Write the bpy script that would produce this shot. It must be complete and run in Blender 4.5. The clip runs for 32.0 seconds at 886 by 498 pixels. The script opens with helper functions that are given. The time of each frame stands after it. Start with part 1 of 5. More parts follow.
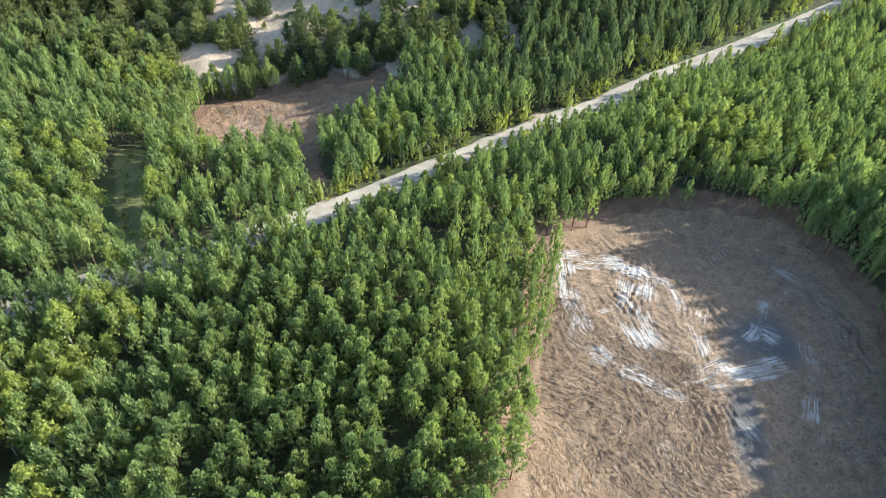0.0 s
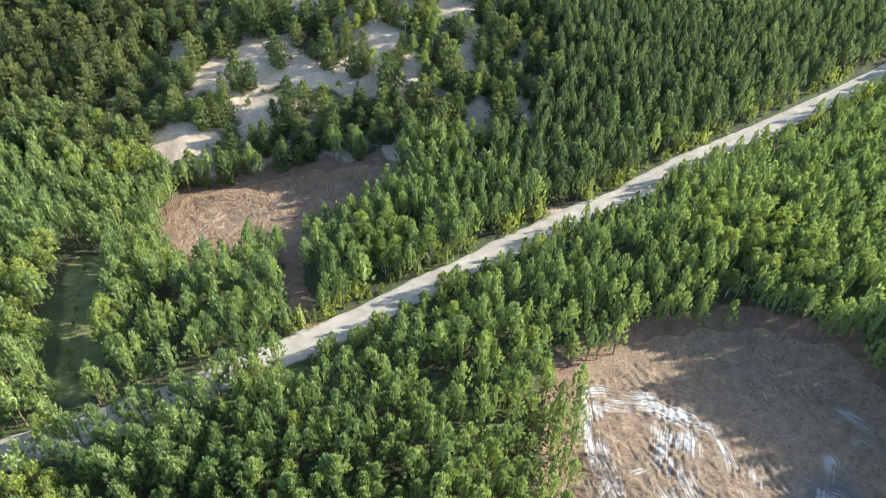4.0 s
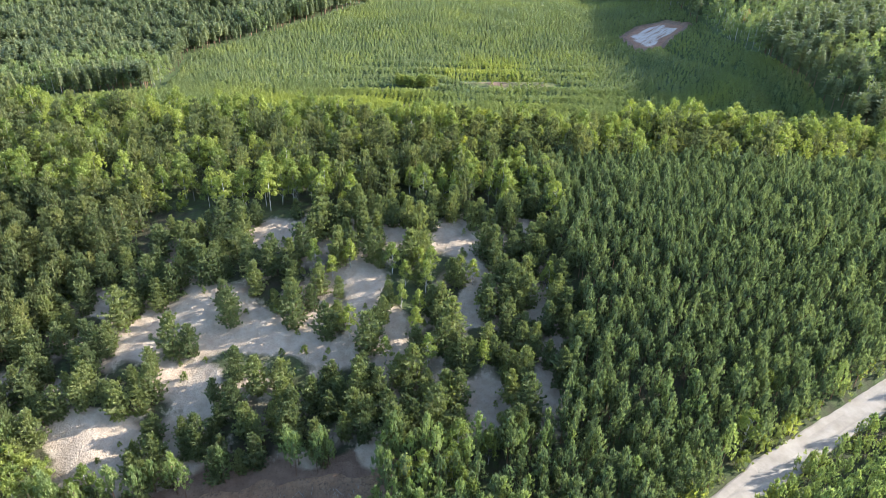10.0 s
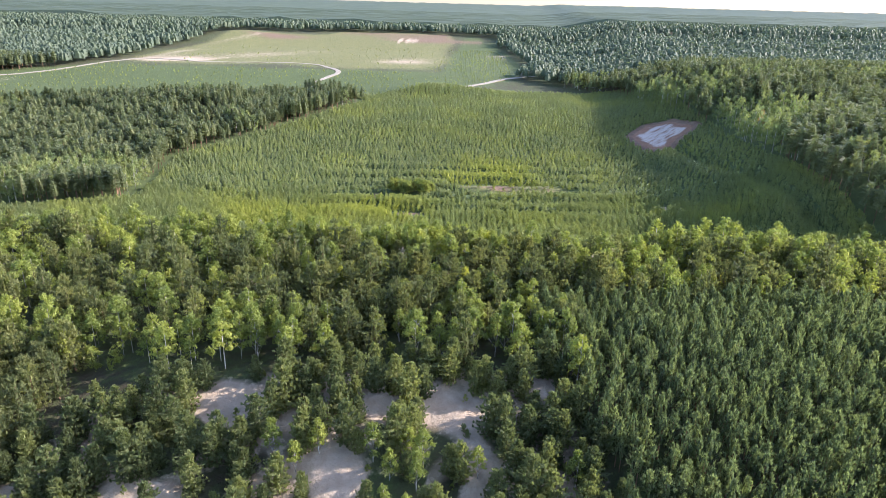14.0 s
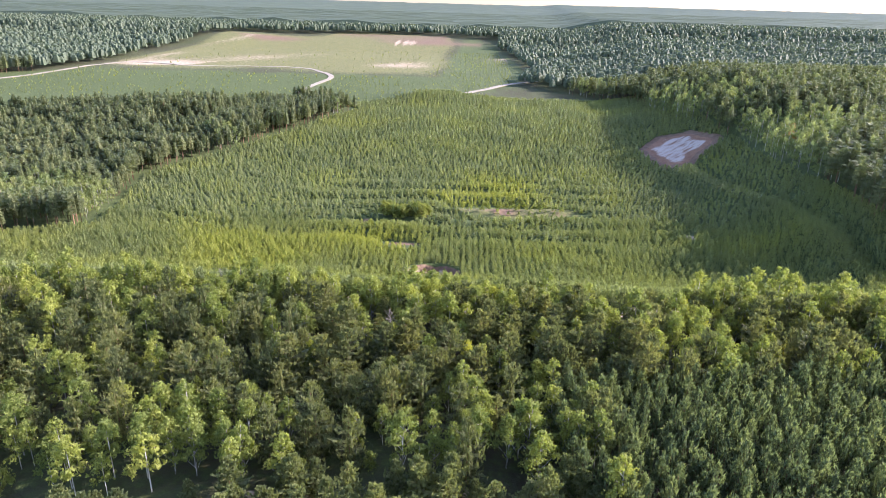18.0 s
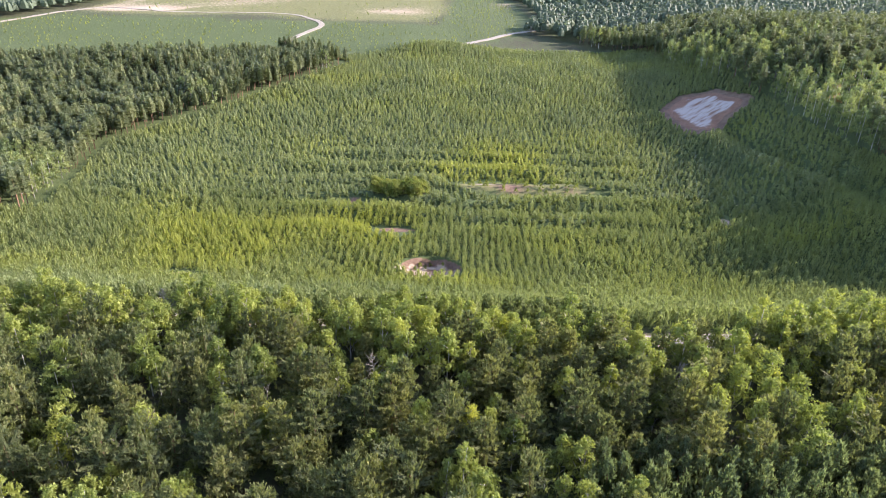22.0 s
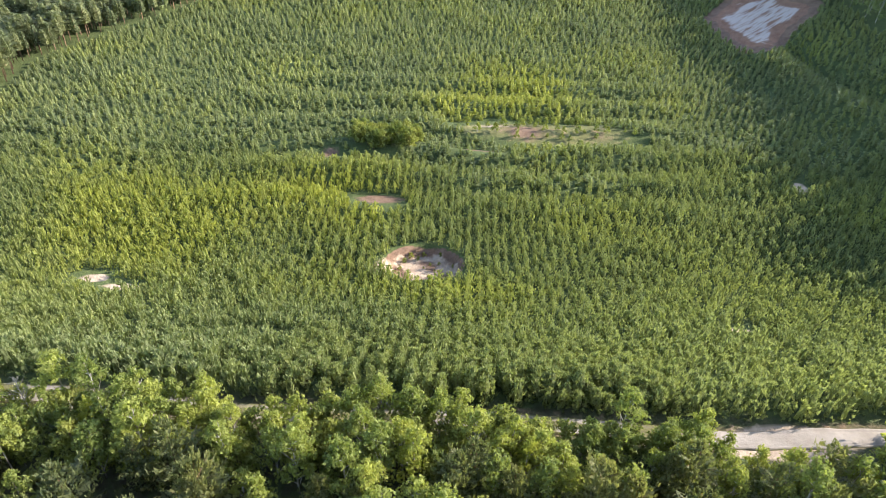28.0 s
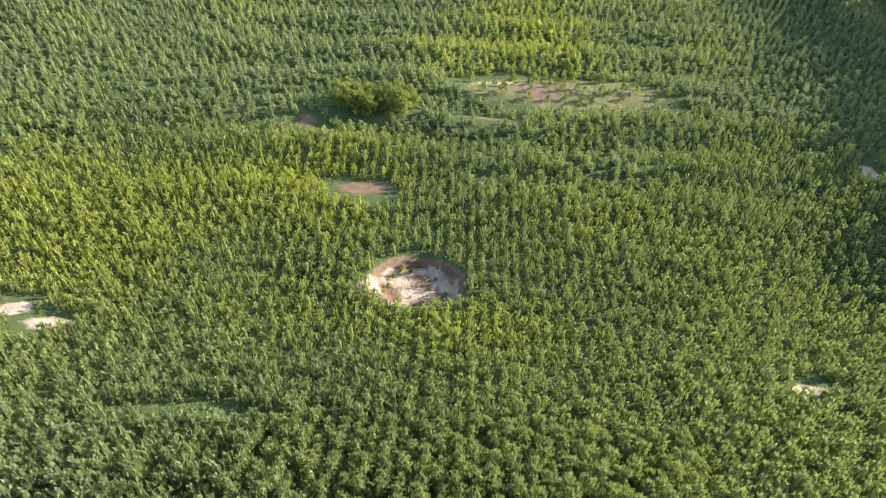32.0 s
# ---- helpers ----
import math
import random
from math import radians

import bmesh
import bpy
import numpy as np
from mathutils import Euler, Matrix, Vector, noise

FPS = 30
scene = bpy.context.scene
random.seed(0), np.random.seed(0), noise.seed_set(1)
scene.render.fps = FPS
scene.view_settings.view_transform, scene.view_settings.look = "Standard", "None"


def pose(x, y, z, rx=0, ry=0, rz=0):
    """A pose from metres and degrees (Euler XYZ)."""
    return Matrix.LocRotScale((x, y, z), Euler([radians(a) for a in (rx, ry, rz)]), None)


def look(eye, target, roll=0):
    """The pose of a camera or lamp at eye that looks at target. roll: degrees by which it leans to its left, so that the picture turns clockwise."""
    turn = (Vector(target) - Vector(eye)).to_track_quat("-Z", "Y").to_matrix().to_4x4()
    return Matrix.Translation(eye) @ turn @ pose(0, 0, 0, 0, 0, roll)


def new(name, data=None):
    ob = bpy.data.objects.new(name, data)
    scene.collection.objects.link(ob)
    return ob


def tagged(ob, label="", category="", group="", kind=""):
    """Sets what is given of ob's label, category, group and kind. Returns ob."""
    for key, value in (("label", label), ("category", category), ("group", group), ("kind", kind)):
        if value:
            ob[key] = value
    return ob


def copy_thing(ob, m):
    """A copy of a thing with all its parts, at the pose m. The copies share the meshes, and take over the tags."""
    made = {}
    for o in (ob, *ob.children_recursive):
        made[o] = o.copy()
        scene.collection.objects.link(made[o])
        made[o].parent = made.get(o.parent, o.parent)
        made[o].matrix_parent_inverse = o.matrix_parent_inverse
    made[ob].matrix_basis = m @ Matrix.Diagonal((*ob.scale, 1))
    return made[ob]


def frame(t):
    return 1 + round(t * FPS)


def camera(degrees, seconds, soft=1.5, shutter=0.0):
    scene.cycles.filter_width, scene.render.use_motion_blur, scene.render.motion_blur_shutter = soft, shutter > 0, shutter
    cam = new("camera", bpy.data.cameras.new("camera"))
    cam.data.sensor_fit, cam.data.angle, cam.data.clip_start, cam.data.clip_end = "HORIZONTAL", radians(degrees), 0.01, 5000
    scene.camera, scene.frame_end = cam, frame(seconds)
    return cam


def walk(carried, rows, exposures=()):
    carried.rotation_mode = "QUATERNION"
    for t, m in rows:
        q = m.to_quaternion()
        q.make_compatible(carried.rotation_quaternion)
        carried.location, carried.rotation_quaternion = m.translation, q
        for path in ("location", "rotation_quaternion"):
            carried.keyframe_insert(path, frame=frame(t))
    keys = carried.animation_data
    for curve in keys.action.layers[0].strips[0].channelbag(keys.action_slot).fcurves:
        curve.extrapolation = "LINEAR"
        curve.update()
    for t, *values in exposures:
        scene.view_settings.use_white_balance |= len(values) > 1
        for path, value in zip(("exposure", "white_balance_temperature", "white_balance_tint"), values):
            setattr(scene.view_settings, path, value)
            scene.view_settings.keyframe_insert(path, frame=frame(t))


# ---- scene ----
cam = camera(68.0, 32.0, 0.8)
METRES, EYE, TILT, LEAN, TURN = 240.0, 72.7, 0.0, 0.0, 0.0
ROWS = [
    (0.0, 0.0, 0.0, 0.0, 1.76, -42.76, -1.91),
    (0.5, -0.0002, 0.0103, 0.0004, 1.83, -42.78, -1.86),
    (1.0, -0.0003, 0.0217, 0.0011, 1.89, -42.81, -1.83),
    (1.5, -0.0006, 0.034, 0.0017, 1.94, -42.78, -1.8),
    (2.0, -0.0008, 0.0472, 0.0023, 1.98, -42.51, -1.78),
    (2.5, -0.0011, 0.0608, 0.0029, 2.02, -42.18, -1.75),
    (3.0, -0.0014, 0.075, 0.0034, 2.04, -41.78, -1.73),
    (3.5, -0.0018, 0.0896, 0.0039, 2.06, -41.33, -1.71),
    (5.5, -0.0027, 0.1512, 0.0059, 2.14, -38.32, -1.61),
    (6.0, -0.0032, 0.1659, 0.0061, 2.13, -37.25, -1.62),
    (6.5, -0.0036, 0.182, 0.0065, 2.11, -36.15, -1.61),
    (7.0, -0.0037, 0.198, 0.0069, 2.12, -35.04, -1.56),
    (7.5, -0.0039, 0.2141, 0.0073, 2.11, -33.9, -1.55),
    (8.0, -0.0043, 0.2302, 0.0079, 2.08, -32.8, -1.55),
    (8.5, -0.0044, 0.2465, 0.0082, 2.08, -31.66, -1.52),
    (9.0, -0.005, 0.2625, 0.0086, 2.06, -30.53, -1.54),
    (9.5, -0.0052, 0.2788, 0.009, 2.05, -29.4, -1.52),
    (10.0, -0.0053, 0.295, 0.0092, 2.05, -28.27, -1.49),
    (10.5, -0.0056, 0.311, 0.0093, 2.04, -27.1, -1.48),
    (11.0, -0.0058, 0.3271, 0.01, 2.02, -25.97, -1.46),
    (11.5, -0.0062, 0.3433, 0.0099, 2.01, -24.77, -1.43),
    (12.0, -0.0067, 0.3594, 0.0103, 1.99, -23.61, -1.44),
    (12.5, -0.0069, 0.3757, 0.0105, 1.99, -22.29, -1.46),
    (13.0, -0.0071, 0.3917, 0.0108, 1.99, -21.18, -1.45),
    (13.5, -0.0075, 0.4078, 0.011, 1.97, -21.09, -1.45),
    (14.0, -0.0076, 0.4241, 0.0108, 1.98, -21.04, -1.47),
    (14.5, -0.0081, 0.4402, 0.0113, 1.95, -21.05, -1.47),
    (16.5, -0.0093, 0.5048, 0.0125, 1.92, -21.02, -1.47),
    (17.0, -0.0095, 0.5209, 0.0128, 1.92, -21.03, -1.49),
    (17.5, -0.0098, 0.537, 0.0131, 1.93, -21.02, -1.5),
    (18.0, -0.0101, 0.5532, 0.0132, 1.91, -21.03, -1.49),
    (18.5, -0.0102, 0.5695, 0.0133, 1.91, -21.04, -1.5),
    (19.0, -0.0108, 0.5853, 0.0138, 1.89, -21.11, -1.5),
    (19.5, -0.0109, 0.6013, 0.014, 1.92, -21.38, -1.5),
    (20.0, -0.0113, 0.6172, 0.0142, 1.91, -21.84, -1.49),
    (20.5, -0.0117, 0.6332, 0.0143, 1.9, -22.57, -1.48),
    (21.0, -0.012, 0.6493, 0.0147, 1.91, -23.6, -1.49),
    (21.5, -0.0123, 0.6653, 0.015, 1.92, -24.62, -1.49),
    (22.0, -0.0126, 0.6813, 0.0152, 1.93, -25.61, -1.53),
    (22.5, -0.0128, 0.6974, 0.0154, 1.94, -26.48, -1.5),
    (23.0, -0.0133, 0.7135, 0.0154, 1.93, -27.31, -1.52),
    (23.5, -0.0135, 0.7296, 0.0158, 1.95, -28.16, -1.49),
    (24.0, -0.0139, 0.7459, 0.0161, 1.95, -29.02, -1.51),
    (24.5, -0.0142, 0.7619, 0.0161, 1.96, -29.82, -1.51),
    (25.0, -0.0144, 0.7781, 0.0164, 1.97, -30.66, -1.5),
    (25.5, -0.0145, 0.7942, 0.0164, 2.0, -31.47, -1.48),
    (27.5, -0.0161, 0.857, 0.0169, 2.02, -34.73, -1.55),
    (28.0, -0.0164, 0.873, 0.0172, 2.03, -35.55, -1.55),
    (28.5, -0.0168, 0.889, 0.0176, 2.04, -36.38, -1.55),
    (29.0, -0.0172, 0.9048, 0.0178, 2.06, -37.18, -1.56),
    (29.5, -0.0175, 0.9207, 0.0179, 2.08, -37.99, -1.56),
    (30.0, -0.0179, 0.9365, 0.0181, 2.08, -38.83, -1.54),
    (30.5, -0.0184, 0.9521, 0.0181, 2.09, -39.65, -1.59),
    (31.0, -0.0185, 0.9678, 0.0185, 2.09, -40.75, -1.57),
    (31.5, -0.0188, 0.9837, 0.0187, 2.11, -42.27, -1.58),
    (32.0, -0.0192, 0.9995, 0.0189, 2.12, -43.85, -1.62),
]
walk(cam, [(t, pose(0, 0, EYE, TILT, LEAN, TURN) @ pose(METRES * x, METRES * y, METRES * z, 90 + pitch, roll, yaw)) for t, x, y, z, yaw, pitch, roll in ROWS],
     [(0, 1.40, 6000, 5), (6, 1.47, 6000, 6), (10, 1.55, 5950, 11), (14.5, 1.43, 6000, 23), (18, 1.49, 6100, 28), (22, 1.46, 6250, 25), (28, 1.42, 6450, 15), (32, 1.39, 6500, 10)])

# ---- daylight: a low sun from the right and a little ahead ----
SUN_ELEV, SUN_AZ = 25.0, 14.0   # degrees above the horizon; degrees from +x towards +y
sun_way = Vector((math.cos(radians(SUN_ELEV)) * math.cos(radians(SUN_AZ)), math.cos(radians(SUN_ELEV)) * math.sin(radians(SUN_AZ)), math.sin(radians(SUN_ELEV))))
sun_data = bpy.data.lights.new("sun", "SUN")
sun_data.energy, sun_data.angle, sun_data.color = 5.0, radians(0.8), (1.0, 0.935, 0.83)
sun = new("sun", sun_data)
sun.matrix_world = look(sun_way * 400, (0, 0, 0))
world = bpy.data.worlds.new("sky")
scene.world = world
world.use_nodes = True
wn = world.node_tree.nodes
sky = wn.new("ShaderNodeTexSky")
sky.sky_type, sky.sun_disc = "NISHITA", False
sky.sun_elevation, sky.sun_rotation = radians(SUN_ELEV), radians(90 - SUN_AZ)
sky.air_density, sky.dust_density, sky.ozone_density = 1.0, 1.2, 1.5
world.node_tree.links.new(sky.outputs[0], wn["Background"].inputs[0])
wn["Background"].inputs[1].default_value = 0.185
scene.view_settings.exposure = 1.4

# ---- materials ----
def material(name, rough=0.85):
    m = bpy.data.materials.new(name)
    m.use_nodes = True
    b = m.node_tree.nodes["Principled BSDF"]
    b.inputs["Roughness"].default_value = rough
    b.inputs["Specular IOR Level"].default_value = 0.25
    return m, m.node_tree.nodes, m.node_tree.links, b


def noise_node(n, l, scale, detail=4.0, rough=0.55, vector=None, distortion=0.0):
    t = n.new("ShaderNodeTexNoise")
    t.inputs["Scale"].default_value, t.inputs["Detail"].default_value = scale, detail
    t.inputs["Roughness"].default_value, t.inputs["Distortion"].default_value = rough, distortion
    if vector is not None:
        l.new(vector, t.inputs["Vector"])
    return t.outputs["Fac"]


def ramp(n, l, value, *stops):
    r = n.new("ShaderNodeValToRGB")
    e = r.color_ramp.elements
    while len(e) < len(stops):
        e.new(0.5)
    for s, (p, c) in zip(e, stops):
        s.position = p
        s.color = (c, c, c, 1) if isinstance(c, (int, float)) else (*c, 1)
    l.new(value, r.inputs[0])
    return r.outputs[0]


def mix(n, l, fac, a, b, blend="MIX"):
    m = n.new("ShaderNodeMix")
    m.data_type, m.blend_type = "RGBA", blend
    for v, socket in ((fac, m.inputs[0]), (a, m.inputs[6]), (b, m.inputs[7])):
        if isinstance(v, (int, float)):
            socket.default_value = v
        elif isinstance(v, tuple):
            socket.default_value = (*v, 1)
        else:
            l.new(v, socket)
    return m.outputs[2]


def calc(n, l, op, a, b):
    m = n.new("ShaderNodeMath")
    m.operation = op
    m.use_clamp = op in ("ADD", "MULTIPLY")
    for v, socket in ((a, m.inputs[0]), (b, m.inputs[1])):
        if isinstance(v, (int, float)):
            socket.default_value = v
        else:
            l.new(v, socket)
    return m.outputs[0]


def attribute(n, name):
    a = n.new("ShaderNodeAttribute")
    a.attribute_name = name
    return a.outputs["Fac"]


def position(n):
    return n.new("ShaderNodeNewGeometry").outputs["Position"]


def bump(n, l, b, height, strength, distance):
    k = n.new("ShaderNodeBump")
    k.inputs["Strength"].default_value, k.inputs["Distance"].default_value = strength, distance
    l.new(height, k.inputs["Height"])
    l.new(k.outputs[0], b.inputs["Normal"])


def foliage(name, dark, mid, light, patch=0.03, through_light=0.3, lace=4.6, gaps=0.46, tall=0.6, spread=(0.0, 1.0), fleck=0.38):
    """Needles or leaves: tree-to-tree tint, patches over the stand, fine grain, and gaps between the needles of a spray."""
    m, n, l, b = material(name, 0.6)
    info = calc(n, l, "ADD", calc(n, l, "MULTIPLY", n.new("ShaderNodeObjectInfo").outputs["Random"], spread[1] - spread[0]), spread[0])
    own = attribute(n, "tint")
    tint = calc(n, l, "ADD", own, calc(n, l, "MULTIPLY", info, calc(n, l, "LESS_THAN", own, 0.0001)))
    p = position(n)
    stand = noise_node(n, l, patch, 2, vector=p)
    grain = noise_node(n, l, 1.6, 2, vector=p)
    isl = n.new("ShaderNodeNewGeometry").outputs["Random Per Island"]
    t = calc(n, l, "ADD", calc(n, l, "MULTIPLY", tint, 0.55), calc(n, l, "MULTIPLY", stand, 0.45))
    c = ramp(n, l, t, (0.12, dark), (0.45, mid), (0.85, light))
    c = mix(n, l, calc(n, l, "MULTIPLY", grain, 0.5), c, mix(n, l, 1.0, c, (0.55, 0.6, 0.5), "MULTIPLY"))
    c = mix(n, l, calc(n, l, "MULTIPLY", isl, fleck), c, mix(n, l, 1.0, c, (1.6, 1.55, 1.3), "MULTIPLY"))
    l.new(c, b.inputs["Base Color"])
    needles = noise_node(n, l, 5.0, 3, 0.7, p)
    bump(n, l, b, needles, 0.45, 0.2)
    tr = n.new("ShaderNodeBsdfTranslucent")
    l.new(mix(n, l, 1.0, c, (1.45, 1.5, 0.9), "MULTIPLY"), tr.inputs[0])
    ms = n.new("ShaderNodeMixShader")
    ms.inputs[0].default_value = through_light
    l.new(b.outputs[0], ms.inputs[1])
    l.new(tr.outputs[0], ms.inputs[2])
    if lace:
        stretch = n.new("ShaderNodeVectorMath")
        stretch.operation = "MULTIPLY"
        stretch.inputs[1].default_value = (1.0, 1.0, tall)
        l.new(p, stretch.inputs[0])
        spray = ramp(n, l, noise_node(n, l, lace, 1.5, 0.5, stretch.outputs[0]), (gaps - 0.03, 0.0), (gaps + 0.03, 1.0))
        through_gap, cover = n.new("ShaderNodeBsdfTransparent"), n.new("ShaderNodeMixShader")
        l.new(spray, cover.inputs[0])
        l.new(through_gap.outputs[0], cover.inputs[1])
        l.new(ms.outputs[0], cover.inputs[2])
        ms = cover
    l.new(ms.outputs[0], n["Material Output"].inputs[0])
    return m


def bark(name, a, c, scale):
    m, n, l, b = material(name, 0.9)
    f = noise_node(n, l, scale, 3)
    l.new(ramp(n, l, f, (0.35, a), (0.6, c)), b.inputs["Base Color"])
    bump(n, l, b, f, 0.5, 0.05)
    return m


PINE = foliage("pine_needles", (0.124, 0.166, 0.078), (0.182, 0.226, 0.098), (0.262, 0.300, 0.114), 0.03, 0.4)
# PINE darkened in colour, for the slope and the shaded trees by the road
SLOPE = foliage("darkened_pine_needles", (0.080, 0.108, 0.063), (0.112, 0.142, 0.077), (0.150, 0.177, 0.088), 0.03, 0.45)
SAPLING = foliage("sapling_needles", (0.165, 0.195, 0.100), (0.205, 0.232, 0.096), (0.310, 0.322, 0.074), 0.02, 0.4, 5.0, 0.44, spread=(0.1, 0.42))
DARK_PINE = foliage("bushy_pine_needles", (0.088, 0.104, 0.050), (0.128, 0.142, 0.062), (0.186, 0.188, 0.072), 0.02, 0.4)
BANK_NEEDLES = foliage("bank_pine_needles", (0.090, 0.112, 0.056), (0.138, 0.160, 0.074), (0.214, 0.230, 0.090), 0.05, 0.38, gaps=0.41)
OLD_NEEDLES = foliage("old_pine_needles", (0.085, 0.106, 0.054), (0.120, 0.142, 0.068), (0.160, 0.176, 0.082), 0.02, 0.35)
BIRCH = foliage("birch_leaves", (0.140, 0.176, 0.054), (0.208, 0.240, 0.068), (0.286, 0.304, 0.078), 0.05, 0.45)
GOLD = foliage("yellowing_birch_leaves", (0.240, 0.255, 0.052), (0.292, 0.302, 0.058), (0.350, 0.345, 0.064), 0.05, 0.45)
RUST = foliage("rust_leaves", (0.280, 0.185, 0.095), (0.325, 0.210, 0.105), (0.360, 0.235, 0.115), 0.05, 0.4)
SHRUB = foliage("shrub_leaves", (0.125, 0.162, 0.050), (0.182, 0.212, 0.060), (0.260, 0.270, 0.072), 0.05, 0.45)
# far foliage: distance haze is put into these paler, bluer colours
FAR = foliage("hazy_pine_needles", (0.105, 0.140, 0.096), (0.130, 0.166, 0.112), (0.160, 0.194, 0.124), 0.006, 0.40, 0, fleck=0.06)
FAR_LEAVES = foliage("hazy_birch_leaves", (0.150, 0.195, 0.092), (0.200, 0.236, 0.106), (0.270, 0.288, 0.116), 0.02, 0.45, fleck=0.2)
PINE_BARK = bark("pine_bark", (0.10, 0.065, 0.04), (0.22, 0.13, 0.08), 6)
BIRCH_BARK = bark("birch_bark", (0.12, 0.10, 0.08), (0.55, 0.52, 0.46), 5)
DEAD_WOOD = bark("dead_wood", (0.20, 0.17, 0.13), (0.38, 0.33, 0.27), 5)


def ground_material():
    m, n, l, b = material("ground", 0.95)
    p = position(n)
    big, small, fine = noise_node(n, l, 0.06, 4, vector=p), noise_node(n, l, 0.5, 5, 0.65, p), noise_node(n, l, 3.0, 4, 0.7, p)
    litter = mix(n, l, ramp(n, l, small, (0.35, 0.0), (0.65, 1.0)), (0.060, 0.048, 0.030), (0.060, 0.070, 0.028))
    sand = mix(n, l, ramp(n, l, small, (0.3, 0.0), (0.7, 1.0)), (0.385, 0.284, 0.196), (0.530, 0.418, 0.306))
    sand = mix(n, l, ramp(n, l, fine, (0.55, 0.0), (0.75, 0.6)), sand, (0.22, 0.19, 0.12))
    grass = mix(n, l, ramp(n, l, small, (0.3, 0.0), (0.7, 1.0)), (0.085, 0.100, 0.032), (0.225, 0.205, 0.080))
    soil = mix(n, l, ramp(n, l, small, (0.3, 0.0), (0.7, 1.0)), (0.135, 0.083, 0.055), (0.245, 0.158, 0.105))
    soil = mix(n, l, ramp(n, l, fine, (0.52, 0.0), (0.72, 0.7)), soil, (0.10, 0.065, 0.04))

    def worn(name):
        a = calc(n, l, "ADD", attribute(n, name), calc(n, l, "MULTIPLY", calc(n, l, "SUBTRACT", small, 0.5), 0.9))
        return ramp(n, l, a, (0.40, 0.0), (0.62, 1.0))
    herb = mix(n, l, ramp(n, l, fine, (0.3, 0.0), (0.7, 1.0)), (0.050, 0.068, 0.022), (0.100, 0.130, 0.040))
    c = mix(n, l, worn("herb"), litter, herb)
    c = mix(n, l, worn("grass"), c, grass)
    c = mix(n, l, worn("soil"), c, soil)
    c = mix(n, l, worn("sand"), c, sand)
    c = mix(n, l, calc(n, l, "MULTIPLY", big, 0.5), c, mix(n, l, 1.0, c, (0.72, 0.74, 0.7), "MULTIPLY"))
    l.new(c, b.inputs["Base Color"])
    bump(n, l, b, calc(n, l, "ADD", small, calc(n, l, "MULTIPLY", fine, 0.4)), 0.9, 0.5)
    return m


def clearing_material(name, low, high, pale):
    """Churned, felled ground: brown soil, chips, pale mud streaks, ashy mud."""
    m, n, l, b = material(name, 0.95)
    p = position(n)
    small, fine, grit = noise_node(n, l, 0.45, 5, 0.65, p), noise_node(n, l, 2.2, 5, 0.75, p), noise_node(n, l, 7.0, 3, 0.7, p)
    furrow = attribute(n, "furrow")
    c = mix(n, l, ramp(n, l, small, (0.30, 0.0), (0.70, 1.0)), low, high)
    c = mix(n, l, ramp(n, l, fine, (0.50, 0.0), (0.66, 0.85)), c, (0.085, 0.062, 0.046))
    c = mix(n, l, ramp(n, l, grit, (0.58, 0.0), (0.72, 0.8)), c, (0.33, 0.262, 0.19))
    ash = calc(n, l, "ADD", attribute(n, "ash"), calc(n, l, "MULTIPLY", calc(n, l, "SUBTRACT", small, 0.5), 0.8))
    c = mix(n, l, ramp(n, l, ash, (0.35, 0.0), (0.75, 0.9)), c, mix(n, l, fine, (0.066, 0.064, 0.062), (0.165, 0.158, 0.150)))
    sep, along = n.new("ShaderNodeSeparateXYZ"), n.new("ShaderNodeCombineXYZ")
    l.new(p, sep.inputs[0])
    l.new(calc(n, l, "DIVIDE", attribute(n, "track"), 0.27), along.inputs[0])
    l.new(calc(n, l, "DIVIDE", sep.outputs[0], 5.0), along.inputs[1])
    l.new(calc(n, l, "DIVIDE", sep.outputs[1], 5.0), along.inputs[2])
    lanes = calc(n, l, "ADD", ramp(n, l, noise_node(n, l, 1.0, 4, 0.6, along.outputs[0]), (0.38, 0.0), (0.60, 0.85)), 0.24)
    chalk = calc(n, l, "ADD", calc(n, l, "MULTIPLY", attribute(n, "chalk"), lanes), calc(n, l, "MULTIPLY", calc(n, l, "SUBTRACT", fine, 0.5), 1.25))
    c = mix(n, l, ramp(n, l, chalk, (0.42, 0.0), (0.86, 0.9)), c, pale)
    l.new(c, b.inputs["Base Color"])
    bump(n, l, b, calc(n, l, "ADD", fine, calc(n, l, "MULTIPLY", grit, 0.5)), 1.0, 0.35)
    return m


def road_material():
    m, n, l, b = material("sand_road", 0.95)
    p = position(n)
    small, fine = noise_node(n, l, 0.35, 5, 0.65, p), noise_node(n, l, 2.6, 4, 0.7, p)
    c = mix(n, l, ramp(n, l, small, (0.3, 0.0), (0.7, 1.0)), (0.250, 0.214, 0.170), (0.375, 0.330, 0.272))
    rut = calc(n, l, "ADD", attribute(n, "rut"), calc(n, l, "MULTIPLY", calc(n, l, "SUBTRACT", fine, 0.5), 0.8))
    c = mix(n, l, ramp(n, l, rut, (0.4, 0.0), (0.8, 0.75)), c, (0.22, 0.19, 0.155))
    verge = calc(n, l, "ADD", attribute(n, "verge"), calc(n, l, "MULTIPLY", calc(n, l, "SUBTRACT", small, 0.5), 1.2))
    c = mix(n, l, ramp(n, l, verge, (0.5, 0.0), (0.75, 1.0)), c, (0.13, 0.12, 0.05))
    l.new(c, b.inputs["Base Color"])
    bump(n, l, b, fine, 0.7, 0.15)
    return m


